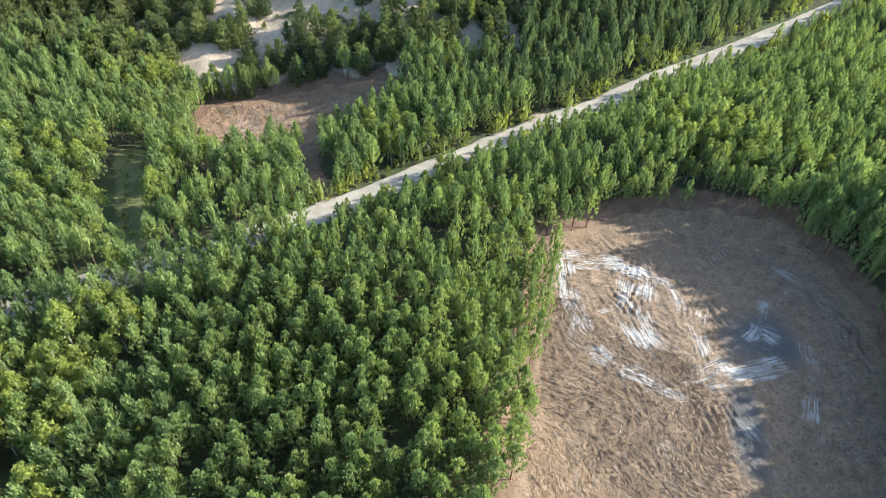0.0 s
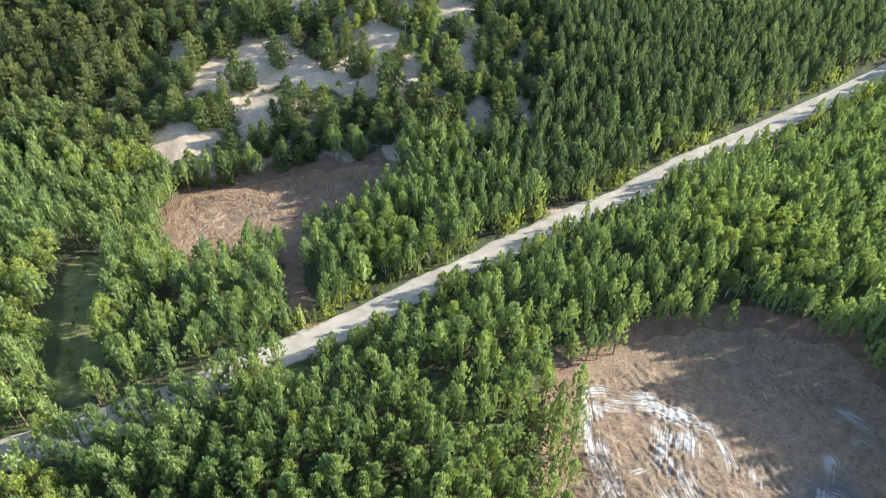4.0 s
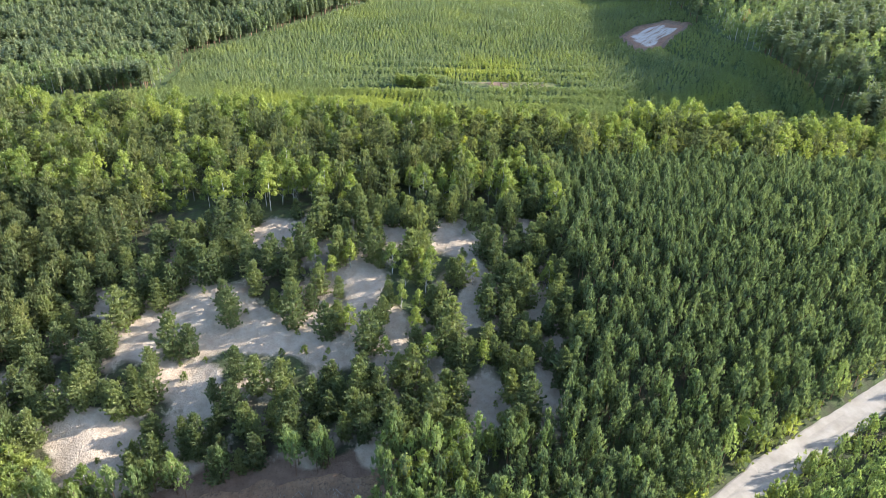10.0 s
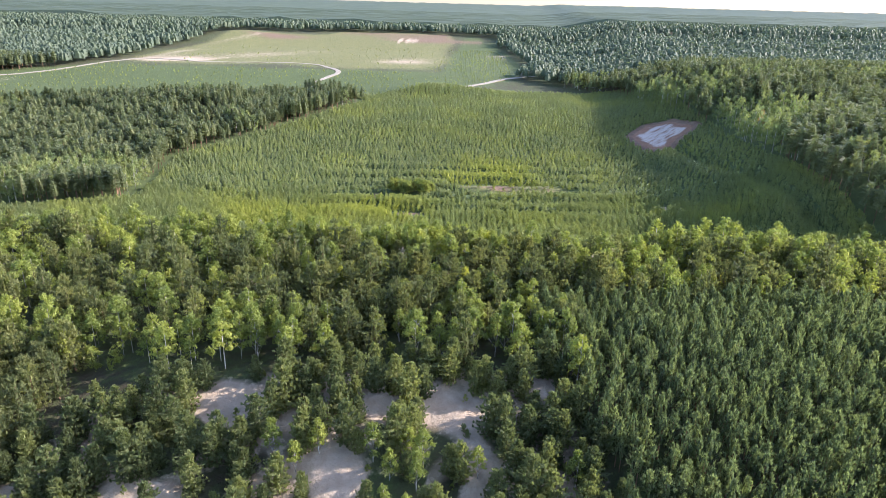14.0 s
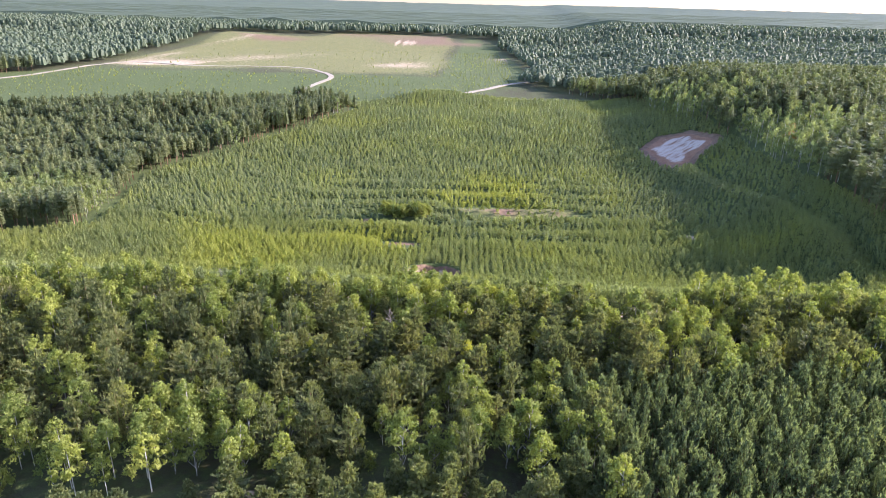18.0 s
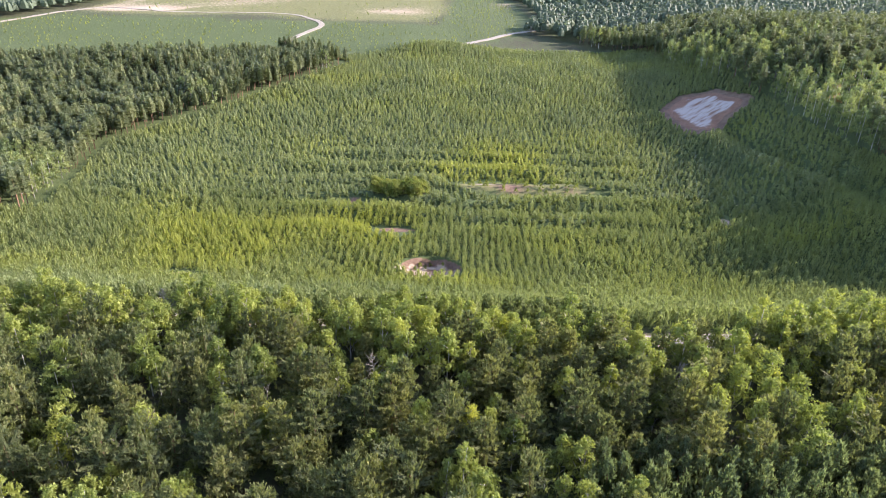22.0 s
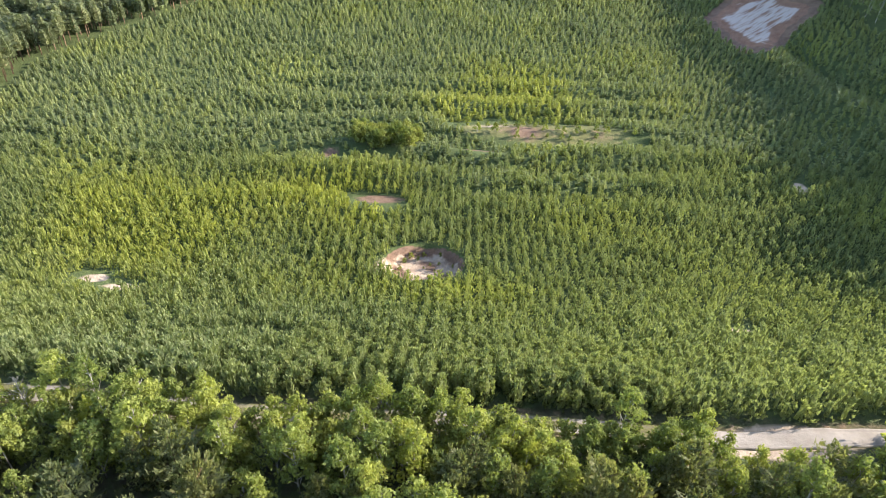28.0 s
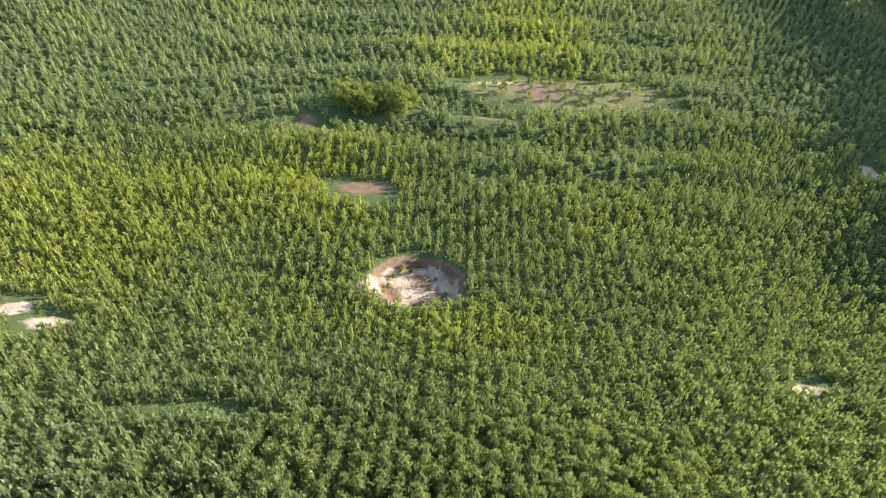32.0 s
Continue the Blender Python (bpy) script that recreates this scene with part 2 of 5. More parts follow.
GROUND, ROAD = ground_material(), road_material()
CHURNED = clearing_material("churned_soil", (0.190, 0.128, 0.080), (0.350, 0.240, 0.150), (0.48, 0.45, 0.415))
FELLED_SOIL = clearing_material("felled_soil", (0.205, 0.122, 0.070), (0.375, 0.240, 0.142), (0.52, 0.43, 0.34))
CLAY = clearing_material("red_clay", (0.200, 0.102, 0.062), (0.310, 0.172, 0.106), (0.50, 0.43, 0.37))

# ---- the plan ----
def ramp01(a, b, v):
    s = np.clip((v - a) / (b - a), 0.0, 1.0)
    return s * s * (3 - 2 * s)


def inside(poly, x, y):
    r = np.zeros(np.shape(x), bool)
    for (x0, y0), (x1, y1) in zip(poly, poly[1:] + poly[:1]):
        if y0 != y1:
            r ^= ((y0 > y) != (y1 > y)) & (x < (x1 - x0) * (y - y0) / (y1 - y0) + x0)
    return r


def away(line, x, y, closed=False):
    """Distance from a polyline."""
    d = np.full(np.shape(x), 1e9)
    for (x0, y0), (x1, y1) in zip(line, line[1:] + (line[:1] if closed else [])):
        u, v = x1 - x0, y1 - y0
        s = np.clip(((x - x0) * u + (y - y0) * v) / max(u * u + v * v, 1e-9), 0, 1)
        d = np.minimum(d, np.hypot(x - x0 - s * u, y - y0 - s * v))
    return d


def signed(poly, x, y):
    d = away(poly, x, y, True)
    return np.where(inside(poly, x, y), -d, d)


def wobble(x, y, size, seed=0.0):
    """A cheap smooth noise from sines, about -1 to 1."""
    u, v = x / size + seed, y / size - 0.7 * seed
    return (np.sin(1.7 * u + 2.1 * np.sin(0.9 * v + seed)) + np.sin(2.3 * v + 1.7 * np.sin(1.3 * u + 2 * seed)) + np.sin(1.1 * (u + v) + 1.9 * np.sin(0.7 * (u - v)))) / 3


CLEARING = [(21, 93), (32, 99), (44, 103), (55, 103), (65, 98), (71, 88), (73.5, 78), (71, 62), (65, 46), (60, 24), (14, 24), (11, 40), (12, 50), (14.5, 58), (16.5, 67), (19, 80)]
FELLED = [(-57, 128), (-52, 118), (-47, 110), (-42, 110), (-38, 115), (-32, 122), (-22, 127), (-16, 132), (-12, 144.5), (-28, 143.5), (-40, 142), (-46, 138), (-55, 136)]
LANE = [(-31, 126), (-27, 106), (-22, 96)]
GLADE = [(-53, 82), (-58, 95), (-64, 109)]
FOREST_ROAD = [(-150, 30), (-100, 50), (-52, 73), (-32, 85), (-18, 94.5), (-7.5, 103), (1.6, 110), (11.9, 118.5), (24, 127.2), (35, 135.3), (48, 146), (61, 155), (74, 163.5), (90, 174), (125, 198), (170, 230), (300, 330)]
RIDGE_ROAD = [(-200, 262), (-100, 263), (-52, 263.6), (-28, 262.2), (0, 262.8), (28, 261.6), (40, 262.2), (60, 264), (100, 270), (150, 285)]
BANK = [(-82, 150), (-74, 178), (-60, 196), (-20, 206), (18, 206), (24, 180), (16, 152), (-8, 148), (-30, 146), (-60, 140)]
FIELD = [(-400, 600), (-337, 665), (-326, 742), (-332, 824), (-341, 950), (-326, 1046), (-189, 1125), (-65, 1150), (12, 1100), (49, 925), (59, 744), (36, 660), (-10, 605), (-60, 575), (-100, 560), (-180, 535), (-270, 505), (-360, 520)]
OLD_STAND = [(-130, 345), (-143, 410), (-135, 432), (-112, 468), (-90, 504), (-68, 548), (-97, 562), (-180, 533), (-270, 503), (-420, 470), (-420, 330), (-170, 330)]
EAST_EDGE = [(140, 250), (124, 322), (125, 356), (128, 404), (126, 482), (116, 511), (108, 593), (84, 622), (54, 672), (60, 744)]
PALE_POND = [(92, 467.5), (103, 479), (114, 476), (120.5, 456), (115, 449), (109, 446), (98.5, 431), (95.5, 437), (93, 455)]
PIT = (-9.2, 313.8, 7.8, 5.8)


def ground_z(x, y):
    x, y = np.asarray(x, float), np.asarray(y, float)
    d = np.hypot(x - 44, (y - 68) / 1.05)
    z = -5.0 - 6.0 * (1 - ramp01(27, 46, d))
    z = z - 5.0 * (1 - ramp01(8, 30, np.hypot((x + 45) / 1.6, y - 130)))
    z = z + 16.5 * ramp01(140, 210, y - 0.3 * np.maximum(0, x - 35)) ** 0.9 + 2.0 * ramp01(205, 262, y)
    z = z + 0.9 * (1 - ramp01(3, 10, away(FOREST_ROAD, x, y)))
    s = np.clip((y - 268) / 46.0, 0, 1)
    z = z - 15.0 * (1 - (1 - s) ** 1.6)
    z = z + 10.0 * ramp01(400, 560, y) + 4.0 * ramp01(560, 700, y)
    side = x - 0.10 * (y - 360)
    z = z + (10.0 * ramp01(58, 118, side) + 14.5 * ramp01(90, 158, side)) * ramp01(275, 330, y) * (1 - 0.5 * ramp01(480, 680, y))
    # terrace edge and ditch along the east bank
    dd = x - (99.0 + 0.00055 * (432 - y) ** 2 * (y < 432)) - 3.0 * wobble(x, y, 40)
    on = ramp01(285, 310, y) * (1 - ramp01(425, 450, y))
    z = z + on * (2.2 * np.exp(-(dd / 6.0) ** 2) - 3.0 * np.exp(-((dd - 9) / 4.5) ** 2))
    # furrowed hummocks in the young plantation, and the mound behind it
    q = ramp01(320, 350, y) * (1 - ramp01(400, 430, y)) * (1 - ramp01(45, 75, np.abs(x)))
    z = z + q * 0.9 * np.sin(y * 0.42 + 1.5 * wobble(x, y, 22))
    z = z + 6.0 * np.exp(-((x + 28) / 34) ** 2 - ((y - 590) / 22) ** 2)
    z = z + 9.0 * np.exp(-((x + 315) / 45) ** 2 - ((y - 1010) / 50) ** 2)
    z = z + 9.0 * ramp01(960, 1080, y) * (y < 1400)
    # gullies and hummocks
    bank = 1 - ramp01(0, 14, signed(BANK, x, y))
    z = z + bank * (0.9 * wobble(x, y, 7.0, 1.3) + 0.3 * wobble(x, y, 2.3, 4.1))
    z = z + 0.25 * wobble(x, y, 9.0, 2.0)
    u = np.hypot((x - PIT[0]) / PIT[2], (y - PIT[1]) / PIT[3]) + 0.16 * wobble(x, y, 3.0, 0.4)
    z = z - 2.2 * (1 - ramp01(0.76, 1.02, u)) + 0.35 * np.exp(-((u - 1.12) / 0.12) ** 2)
    return z


DEAD_TREES = [(-45, 225), (-42, 229), (-52, 259), (-14, 243), (31, 245)]
OPENINGS = [(-39, 196, 7, 3.8), (-28, 194.4, 3, 2.4), (-1.5, 196.4, 5.6, 6.4), (-14, 196.2, 3, 2.8), (13.6, 202, 3.2, 2.6), (-19, 181.5, 3.4, 6.4), (-38.2, 170.8, 10.4, 4.4), (-49.8, 176, 3.8, 5.4), (-27.5, 169, 5.2, 3.6), (-57.6, 168.8, 4.6, 5.6), (-67, 175, 3.6, 3), (-46.7, 159.5, 5, 4), (1.7, 177.6, 2.2, 5.6), (15.4, 180.5, 1.8, 3.6), (5, 158.6, 3.4, 5.6), (16, 160.5, 2.2, 4.8), (-60.3, 149, 7.4, 4.4), (-12.4, 169.3, 1.3, 5.6), (-19, 169.5, 2.2, 3.8), (-12.8, 148.6, 2.2, 2.4)]


# ---- meshes ----
def mesh_of(name, verts, faces, mats, face_mat=None, attrs=None, smooth=False, normals=None):
    """One mesh from arrays of corners and of triangles or quads."""
    me = bpy.data.meshes.new(name)
    verts, faces = np.asarray(verts, np.float32), np.asarray(faces, np.int32)
    k = faces.shape[1]
    me.vertices.add(len(verts))
    me.vertices.foreach_set("co", verts.ravel())
    me.loops.add(faces.size)
    me.loops.foreach_set("vertex_index", faces.ravel())
    me.polygons.add(len(faces))
    me.polygons.foreach_set("loop_start", np.arange(0, faces.size, k, dtype=np.int32))
    me.polygons.foreach_set("use_smooth", np.full(len(faces), smooth))
    for m in mats:
        me.materials.append(m)
    if face_mat is not None:
        me.polygons.foreach_set("material_index", np.asarray(face_mat, np.int32))
    for key, value in (attrs or {}).items():
        me.attributes.new(key, "FLOAT", "POINT").data.foreach_set("value", np.asarray(value, np.float32))
    if normals is not None:
        me.attributes.new("custom_normal", "FLOAT_VECTOR", "POINT").data.foreach_set("vector", np.asarray(normals, np.float32).ravel())
    me.update(calc_edges=True)
    return me


def grid_faces(rows, cols):
    i = np.arange(rows * cols).reshape(rows, cols)
    return np.stack([i[:-1, :-1], i[:-1, 1:], i[1:, 1:], i[1:, :-1]], -1).reshape(-1, 4)


def steps(fine, *spans):
    """Grid lines: even within the spans (from, to, step), growing outside them."""
    out = []
    for a, b, s in spans:
        out += list(np.arange(a, b, s))
    lo, hi, grow = [spans[0][0]], [spans[-1][1]], 1.16
    s = spans[0][2]
    while lo[-1] > -fine:
        s *= grow
        lo.append(lo[-1] - s)
    s = spans[-1][2]
    while hi[-1] < fine:
        s *= grow
        hi.append(hi[-1] + s)
    return np.array(sorted(set(lo[1:] + out + hi)))


def part(name, me, parent, label=""):
    ob = new(name, me)
    ob.parent = parent
    return tagged(ob, label) if label else ob


# ---- ground: one sheet to the horizon ----
gx = steps(6500, (-110, -26, 1.5), (-26, 6, 0.8), (6, 128, 1.5))
gy = steps(6500, (-20, 134, 1.6), (134, 212, 1.1), (212, 300, 1.6), (300, 326, 0.7), (326, 432, 1.8), (432, 492, 1.6))
X, Y = np.meshgrid(gx, gy)
Z = ground_z(X, Y)
cut = np.minimum.reduce([signed(CLEARING, X, Y), signed(FELLED, X, Y), signed(PALE_POND, X, Y)])
Z -= 0.5 * (1 - ramp01(-2.5, -0.6, cut))
Z -= 0.25 * (1 - ramp01(2.0, 3.2, np.minimum(away(FOREST_ROAD, X, Y), away(RIDGE_ROAD, X, Y) + 0.4)))
sand = (1 - ramp01(-3, 5, signed(BANK, X, Y))) * (0.50 + 0.3 * wobble(X, Y, 9, 3.0))
tufts_ = 0.16 * wobble(X, Y, 2.6, 5.5)
for cx, cy, rx, ry in OPENINGS:
    sand = np.maximum(sand, 0.95 * np.exp(-(((X - cx) / (rx + 1.5)) ** 2 + ((Y - cy) / (ry + 1.5)) ** 2) ** 2))
for cx, cy, rx, ry, k in ((-70, 303, 3.2, 1.8, 0.72), (-63.5, 300, 4.2, 1.9, 0.72), (77, 346, 2.0, 3.0, 1.0), (38, 261.5, 9, 3, 1.0), (-36, 262.5, 10, 2.0, 0.8), (46, 293, 5, 1.5, 0.7), (24, 128, 7, 3, 0.7), (-50, 73, 6, 3, 0.6), (-330, 690, 14, 60, 0.55), (-285, 742, 40, 12, 0.6), (-310, 958, 14, 30, 0.5), (-82, 1027, 34, 6, 0.6), (24, 995, 9, 14, 0.9), (10, 915, 9, 5, 0.5), (-20, 566, 26, 4, 0.8), (75, 1600, 5, 5, 0.0)):
    sand = np.maximum(sand, k * np.exp(-(((X - cx) / rx) ** 2 + ((Y - cy) / ry) ** 2) ** 2))
sand = sand + (tufts_ + 0.22 * wobble(X, Y, 3.3, 9.1)) * (sand > 0.25)
pond = signed(PALE_POND, X, Y)
pit_u = np.hypot((X - PIT[0]) / PIT[2], (Y - PIT[1]) / PIT[3])
sand = np.maximum(sand, (0.50 + 0.30 * wobble(X, Y, 2.0, 7.0)) * (1 - ramp01(0.85, 1.0, pit_u)))
sand = np.maximum(sand, 1.0 * np.exp(-((X + 17.2) / 2.2) ** 2 - ((Y - 311.5) / 3.6) ** 2))
soil = np.maximum.reduce([1 - ramp01(2, 7, cut + 1.2 * wobble(X, Y, 4.0, 2.0)), 0.8 * (1 - ramp01(1.5, 2.6, away(LANE, X, Y))), 0.9 * (1 - ramp01(-1, 8, pond)),
                          1 - ramp01(0.95, 1.1, pit_u), 0.9 * np.exp(-((X + 21) / 6.5) ** 2 - ((Y - 338) / 3.0) ** 2), 0.7 * np.exp(-((X + 36) / 3.5) ** 2 - ((Y - 360) / 3) ** 2),
                          0.75 * np.exp(-((X - 3) / 8) ** 2 - ((Y - 363.5) / 2) ** 2), 0.45 * (1 - ramp01(2, 4, away(RIDGE_ROAD, X, Y)))])
field = 1 - ramp01(-10, 6, signed(FIELD, X, Y))
soil = np.maximum(soil, field * ramp01(985, 1030, Y) * (0.48 + 0.3 * wobble(X, Y, 60, 2.0)))
sand = np.maximum(sand, field * (1 - ramp01(900, 960, Y)) * ramp01(700, 760, Y) * (0.33 + 0.28 * wobble(X, Y * 2.5, 55, 1.0)))
sand = np.maximum(sand, field * 0.50 * np.exp(-((X + 325 - 0.12 * (Y - 700)) / 14) ** 2))
green = field * np.maximum(1 - ramp01(660, 740, Y), ramp01(-45, -5, X - 0.03 * (Y - 700)))
field = field * (0.42 + 0.40 * ramp01(690, 760, Y) + 0.24 * wobble(X, Y * 2.0, 40, 3.0)) * (1 - 0.75 * green)
strip = np.exp(-(((X - 20) / 27) ** 2 + ((Y - 376.5) / 7.5) ** 2) ** 2)
soil = np.maximum(soil, strip * (0.40 + 0.3 * wobble(X, Y, 6.0, 2.0)))
sand = np.maximum.reduce([sand, 0.58 * np.exp(-(((X - 6) / 10) ** 2 + ((Y - 379) / 3.5) ** 2)), 0.30 * strip * (0.7 + 0.4 * wobble(X, Y, 3.5, 6.0))])
grass = np.maximum.reduce([field, 0.85 * strip, 0.8 * (1 - ramp01(2, 5, away(GLADE, X, Y))), 0.28 * ramp01(268, 275, Y) * (1 - ramp01(560, 580, Y)) * (np.abs(X) < 250)])
herb = np.maximum.reduce([0.9 * ramp01(264, 268, Y) * (1 - ramp01(590, 620, Y)), green * (0.85 + 0.2 * wobble(X, Y, 25, 5.0)), (0.45 + 0.1 * wobble(X, Y, 11, 2.0)) * ramp01(3, 10, np.minimum(signed(CLEARING, X, Y), signed(FELLED, X, Y)))])
ground = tagged(new("ground", mesh_of("ground", np.stack([X, Y, Z], -1).reshape(-1, 3), grid_faces(len(gy), len(gx)), [GROUND], None,
                {"sand": sand.ravel(), "soil": soil.ravel(), "grass": grass.ravel(), "herb": herb.ravel()}, True)), "forest floor with needle litter, sandy bank and dry grass", "ground", kind="structure")


def patch(name, poly, step, label, relief, marks, mat=CHURNED):
    """A churned clearing as a fine sheet of its own, dipping under the ground at its rim."""
    xs, ys = zip(*poly)
    ax, ay = np.arange(min(xs) - 3, max(xs) + 3, step), np.arange(min(ys) - 3, max(ys) + 3, step)
    px, py = np.meshgrid(ax, ay)
    d = signed(poly, px, py)
    h = relief(px, py)
    pz = ground_z(px, py) + 0.05 + h * (1 - ramp01(-3, 0, d)) - 1.2 * ramp01(0.6, 2.5, d + 0.9 * wobble(px, py, 2.5, 3.3))
    keep = grid_faces(len(ay), len(ax))
    keep = keep[(d.ravel()[keep] < 2.6).all(1)]
    used, back = np.unique(keep, return_inverse=True)
    attrs = {k: v.ravel()[used] for k, v in marks(px, py, h).items()}
    me = mesh_of(name, np.stack([px, py, pz], -1).reshape(-1, 3)[used], back.reshape(-1, 4), [mat], None, attrs, True)
    return tagged(new(name, me), label, "clearing", kind="structure")


TRACKS = [[(22.7, 91), (22.7, 88.9), (22.9, 80.6), (24.4, 72.8), (27, 69)], [(20, 88), (25, 88.8), (33.2, 88.4), (40.8, 84.5)], [(35, 84), (33.8, 82.7), (30.4, 77.7), (24.7, 75.4)],
          [(36, 87), (35.5, 83.5), (33.0, 75.9), (34.7, 69.8), (38, 65)], [(36, 86), (40.8, 84.5), (41.8, 78.3), (41, 74)], [(21, 75), (21.9, 71.4), (28.4, 65.0), (37.4, 61.0), (43.0, 62.8), (54.0, 66.3), (60, 68)],
          [(38, 62), (40.5, 63.2), (46.9, 66.9), (53.6, 73.4), (56.7, 80.0), (54, 84)], [(43.1, 64), (43.1, 66.6), (43.2, 73.9), (45.9, 80.6), (48, 84)], [(48, 80), (50.8, 77.0), (57.6, 71.2), (60, 70)],
          [(58, 89.5), (60.4, 88.5), (65.9, 83.2), (69.8, 78.0)], [(61.5, 76), (60.9, 72.6), (59.2, 63.3), (54.4, 53.0)], [(30, 63), (34, 50), (36, 38), (37, 26)], [(44, 60), (48, 52), (49, 42), (48, 28)]]
LANES = (2.2, 2.6, 0.5, 3.6, 1.2, 2.6, 1.7, 2.2, 2.6, 2.6, 2.0, 2.6, 2.4)      # half width of each bundle of wheel tracks
PALE = (1.45, 1.25, 1.35, 1.40, 1.30, 1.05, 0.90, 0.70, 0.66, 1.0, 0.75, 0.55, 0.55)


def clearing_relief(x, y):
    a = x * 0.86 + y * 0.5 + 7.0 * wobble(x, y, 17, 0.5) + 1.6 * wobble(x, y, 4.4, 3.5)
    h = 0.14 * np.sin(a * 5.4 + 2.4 * wobble(x, y, 1.9, 2.0)) * np.clip(0.35 + 0.8 * wobble(x, y, 5.0, 1.0), 0, 1.2)
    h = h + 0.13 * wobble(x, y, 1.1, 5.0) + 0.12 * wobble(x, y, 0.45, 8.0) + 0.18 * wobble(x, y, 3.4, 6.0)
    for line in TRACKS:
        d = away(line, x, y) + 0.35 * wobble(x, y, 2.2, 1.0)
        h = h + 0.07 * np.sin(d * 6.5) * np.exp(-(d / 3.0) ** 2)
    return h


def clearing_marks(x, y, h):
    chalk, track = np.zeros_like(x), 0 * x
    speck = wobble(x, y, 1.4, 2.2) + 0.8 * wobble(x, y, 0.55, 4.2)
    for k, line in enumerate(TRACKS):
        d = away(line, x, y) + 0.30 * wobble(x, y, 3.2, 1.0 + k)
        reach = 1 - ramp01(0.3 * LANES[k], 1.5 * LANES[k], np.abs(d))
        reach = reach * ramp01(0, 5, np.hypot(x - line[0][0], y - line[0][1])) * ramp01(0, 6, np.hypot(x - line[-1][0], y - line[-1][1]))
        reach = reach * np.clip(0.92 + 0.7 * wobble(x, y, 2.4, 3.0 + k), 0, 1.15)
        c = PALE[k] * reach * (0.78 + 0.4 * wobble(x, y, 5.0, k)) + 0.14 * speck * reach
        track = np.where(c > chalk, away(line, x, y) * np.where(k % 2, 1.0, 1.25) + 0.2 * wobble(x, y, 3.2, 1.0 + k), track)
        chalk = np.maximum(chalk, c)
    for cx, cy, rx, ry in ((61.9, 83.6, 3, 1.0), (68.5, 83, 2.4, 0.8), (67.8, 79.4, 2.6, 1.0), (64, 73.2, 2.2, 0.9), (60.2, 66.6, 2.4, 1.2), (64.6, 66.9, 2.0, 1.2), (56, 53.3, 1.4, 1.2), (51.7, 50.1, 1.2, 1.0), (60, 50, 1.6, 1), (63, 58, 1.6, 0.8), (57, 44, 1.8, 0.9), (25, 59, 1.0, 1.6), (22, 52, 1.2, 1.0), (29, 88.5, 6, 1.3)):
        chalk = np.maximum(chalk, 0.50 * np.exp(-(((x - cx) / rx) ** 2 + ((y - cy) / ry) ** 2)) + 0.20 * speck - 0.02)
    ash = np.maximum(np.exp(-(((x - 53.5) / 7.5) ** 2 + ((y - 72) / 9) ** 2) ** 1.2), 0.95 * np.exp(-(((x - 45.6 - 0.1 * (y - 54)) / 3.6) ** 2 + ((y - 54) / 10) ** 2) ** 1.2))
    ash = ash * (0.88 + 0.35 * wobble(x, y, 5.0, 3.0))
    return {"chalk": chalk, "ash": ash, "furrow": h, "track": track}


patch("clearing_south", CLEARING, 0.3, "churned brown felled clearing with pale mud tracks", clearing_relief, clearing_marks)
patch("clearing_north", FELLED, 0.45, "small felled clearing of bare brown soil and chips",
      lambda x, y: clearing_relief(x + 90, y - 60) * 1.2 + 0.16 * wobble(x, y, 1.4, 5),
      lambda x, y, h: {"chalk": 0.50 * np.exp(-((x + 46) / 10) ** 2 - ((y - 128) / 7) ** 2) + 0.3 * h, "ash": 0.25 * np.exp(-((x + 28) / 12) ** 2 - ((y - 139) / 4) ** 2), "furrow": h, "track": 0.4 * (x - y)}, FELLED_SOIL)


def clay_marks(x, y, h):
    u, v = 0.84 * x + 0.55 * y, -0.55 * x + 0.84 * y
    streak = wobble(v, u * 0.22, 1.7, 2.0) + 0.6 * wobble(v, u * 0.3, 0.7, 5.0)
    rim = 1 - ramp01(-5.0, -1.0, signed(PALE_POND, x, y) + 1.6 * wobble(x, y, 5.0, 2.0))
    return {"track": v * 0.5, "chalk": rim * (1.45 + 0.95 * streak), "ash": 0 * x, "furrow": h}


patch("clay_hollow", PALE_POND, 0.45, "bare hollow of pale streaked clay with red-brown rim", lambda x, y: 0.12 * wobble(x, y, 2.0, 3.0), clay_marks, CLAY)


def smooth_line(line, step):
    p = [Vector((*q, 0)) for q in line]
    out = []
    for i in range(len(p) - 1):
        a, b, c, d = p[max(i - 1, 0)], p[i], p[i + 1], p[min(i + 2, len(p) - 1)]
        k = max(2, int((c - b).length / step))
        for j in range(k):
            s = j / k
            out.append(0.5 * (2 * b + (c - a) * s + (2 * a - 5 * b + 4 * c - d) * s * s + (3 * b - a - 3 * c + d) * s ** 3))
    return np.array([(v.x, v.y) for v in out + [p[-1]]])


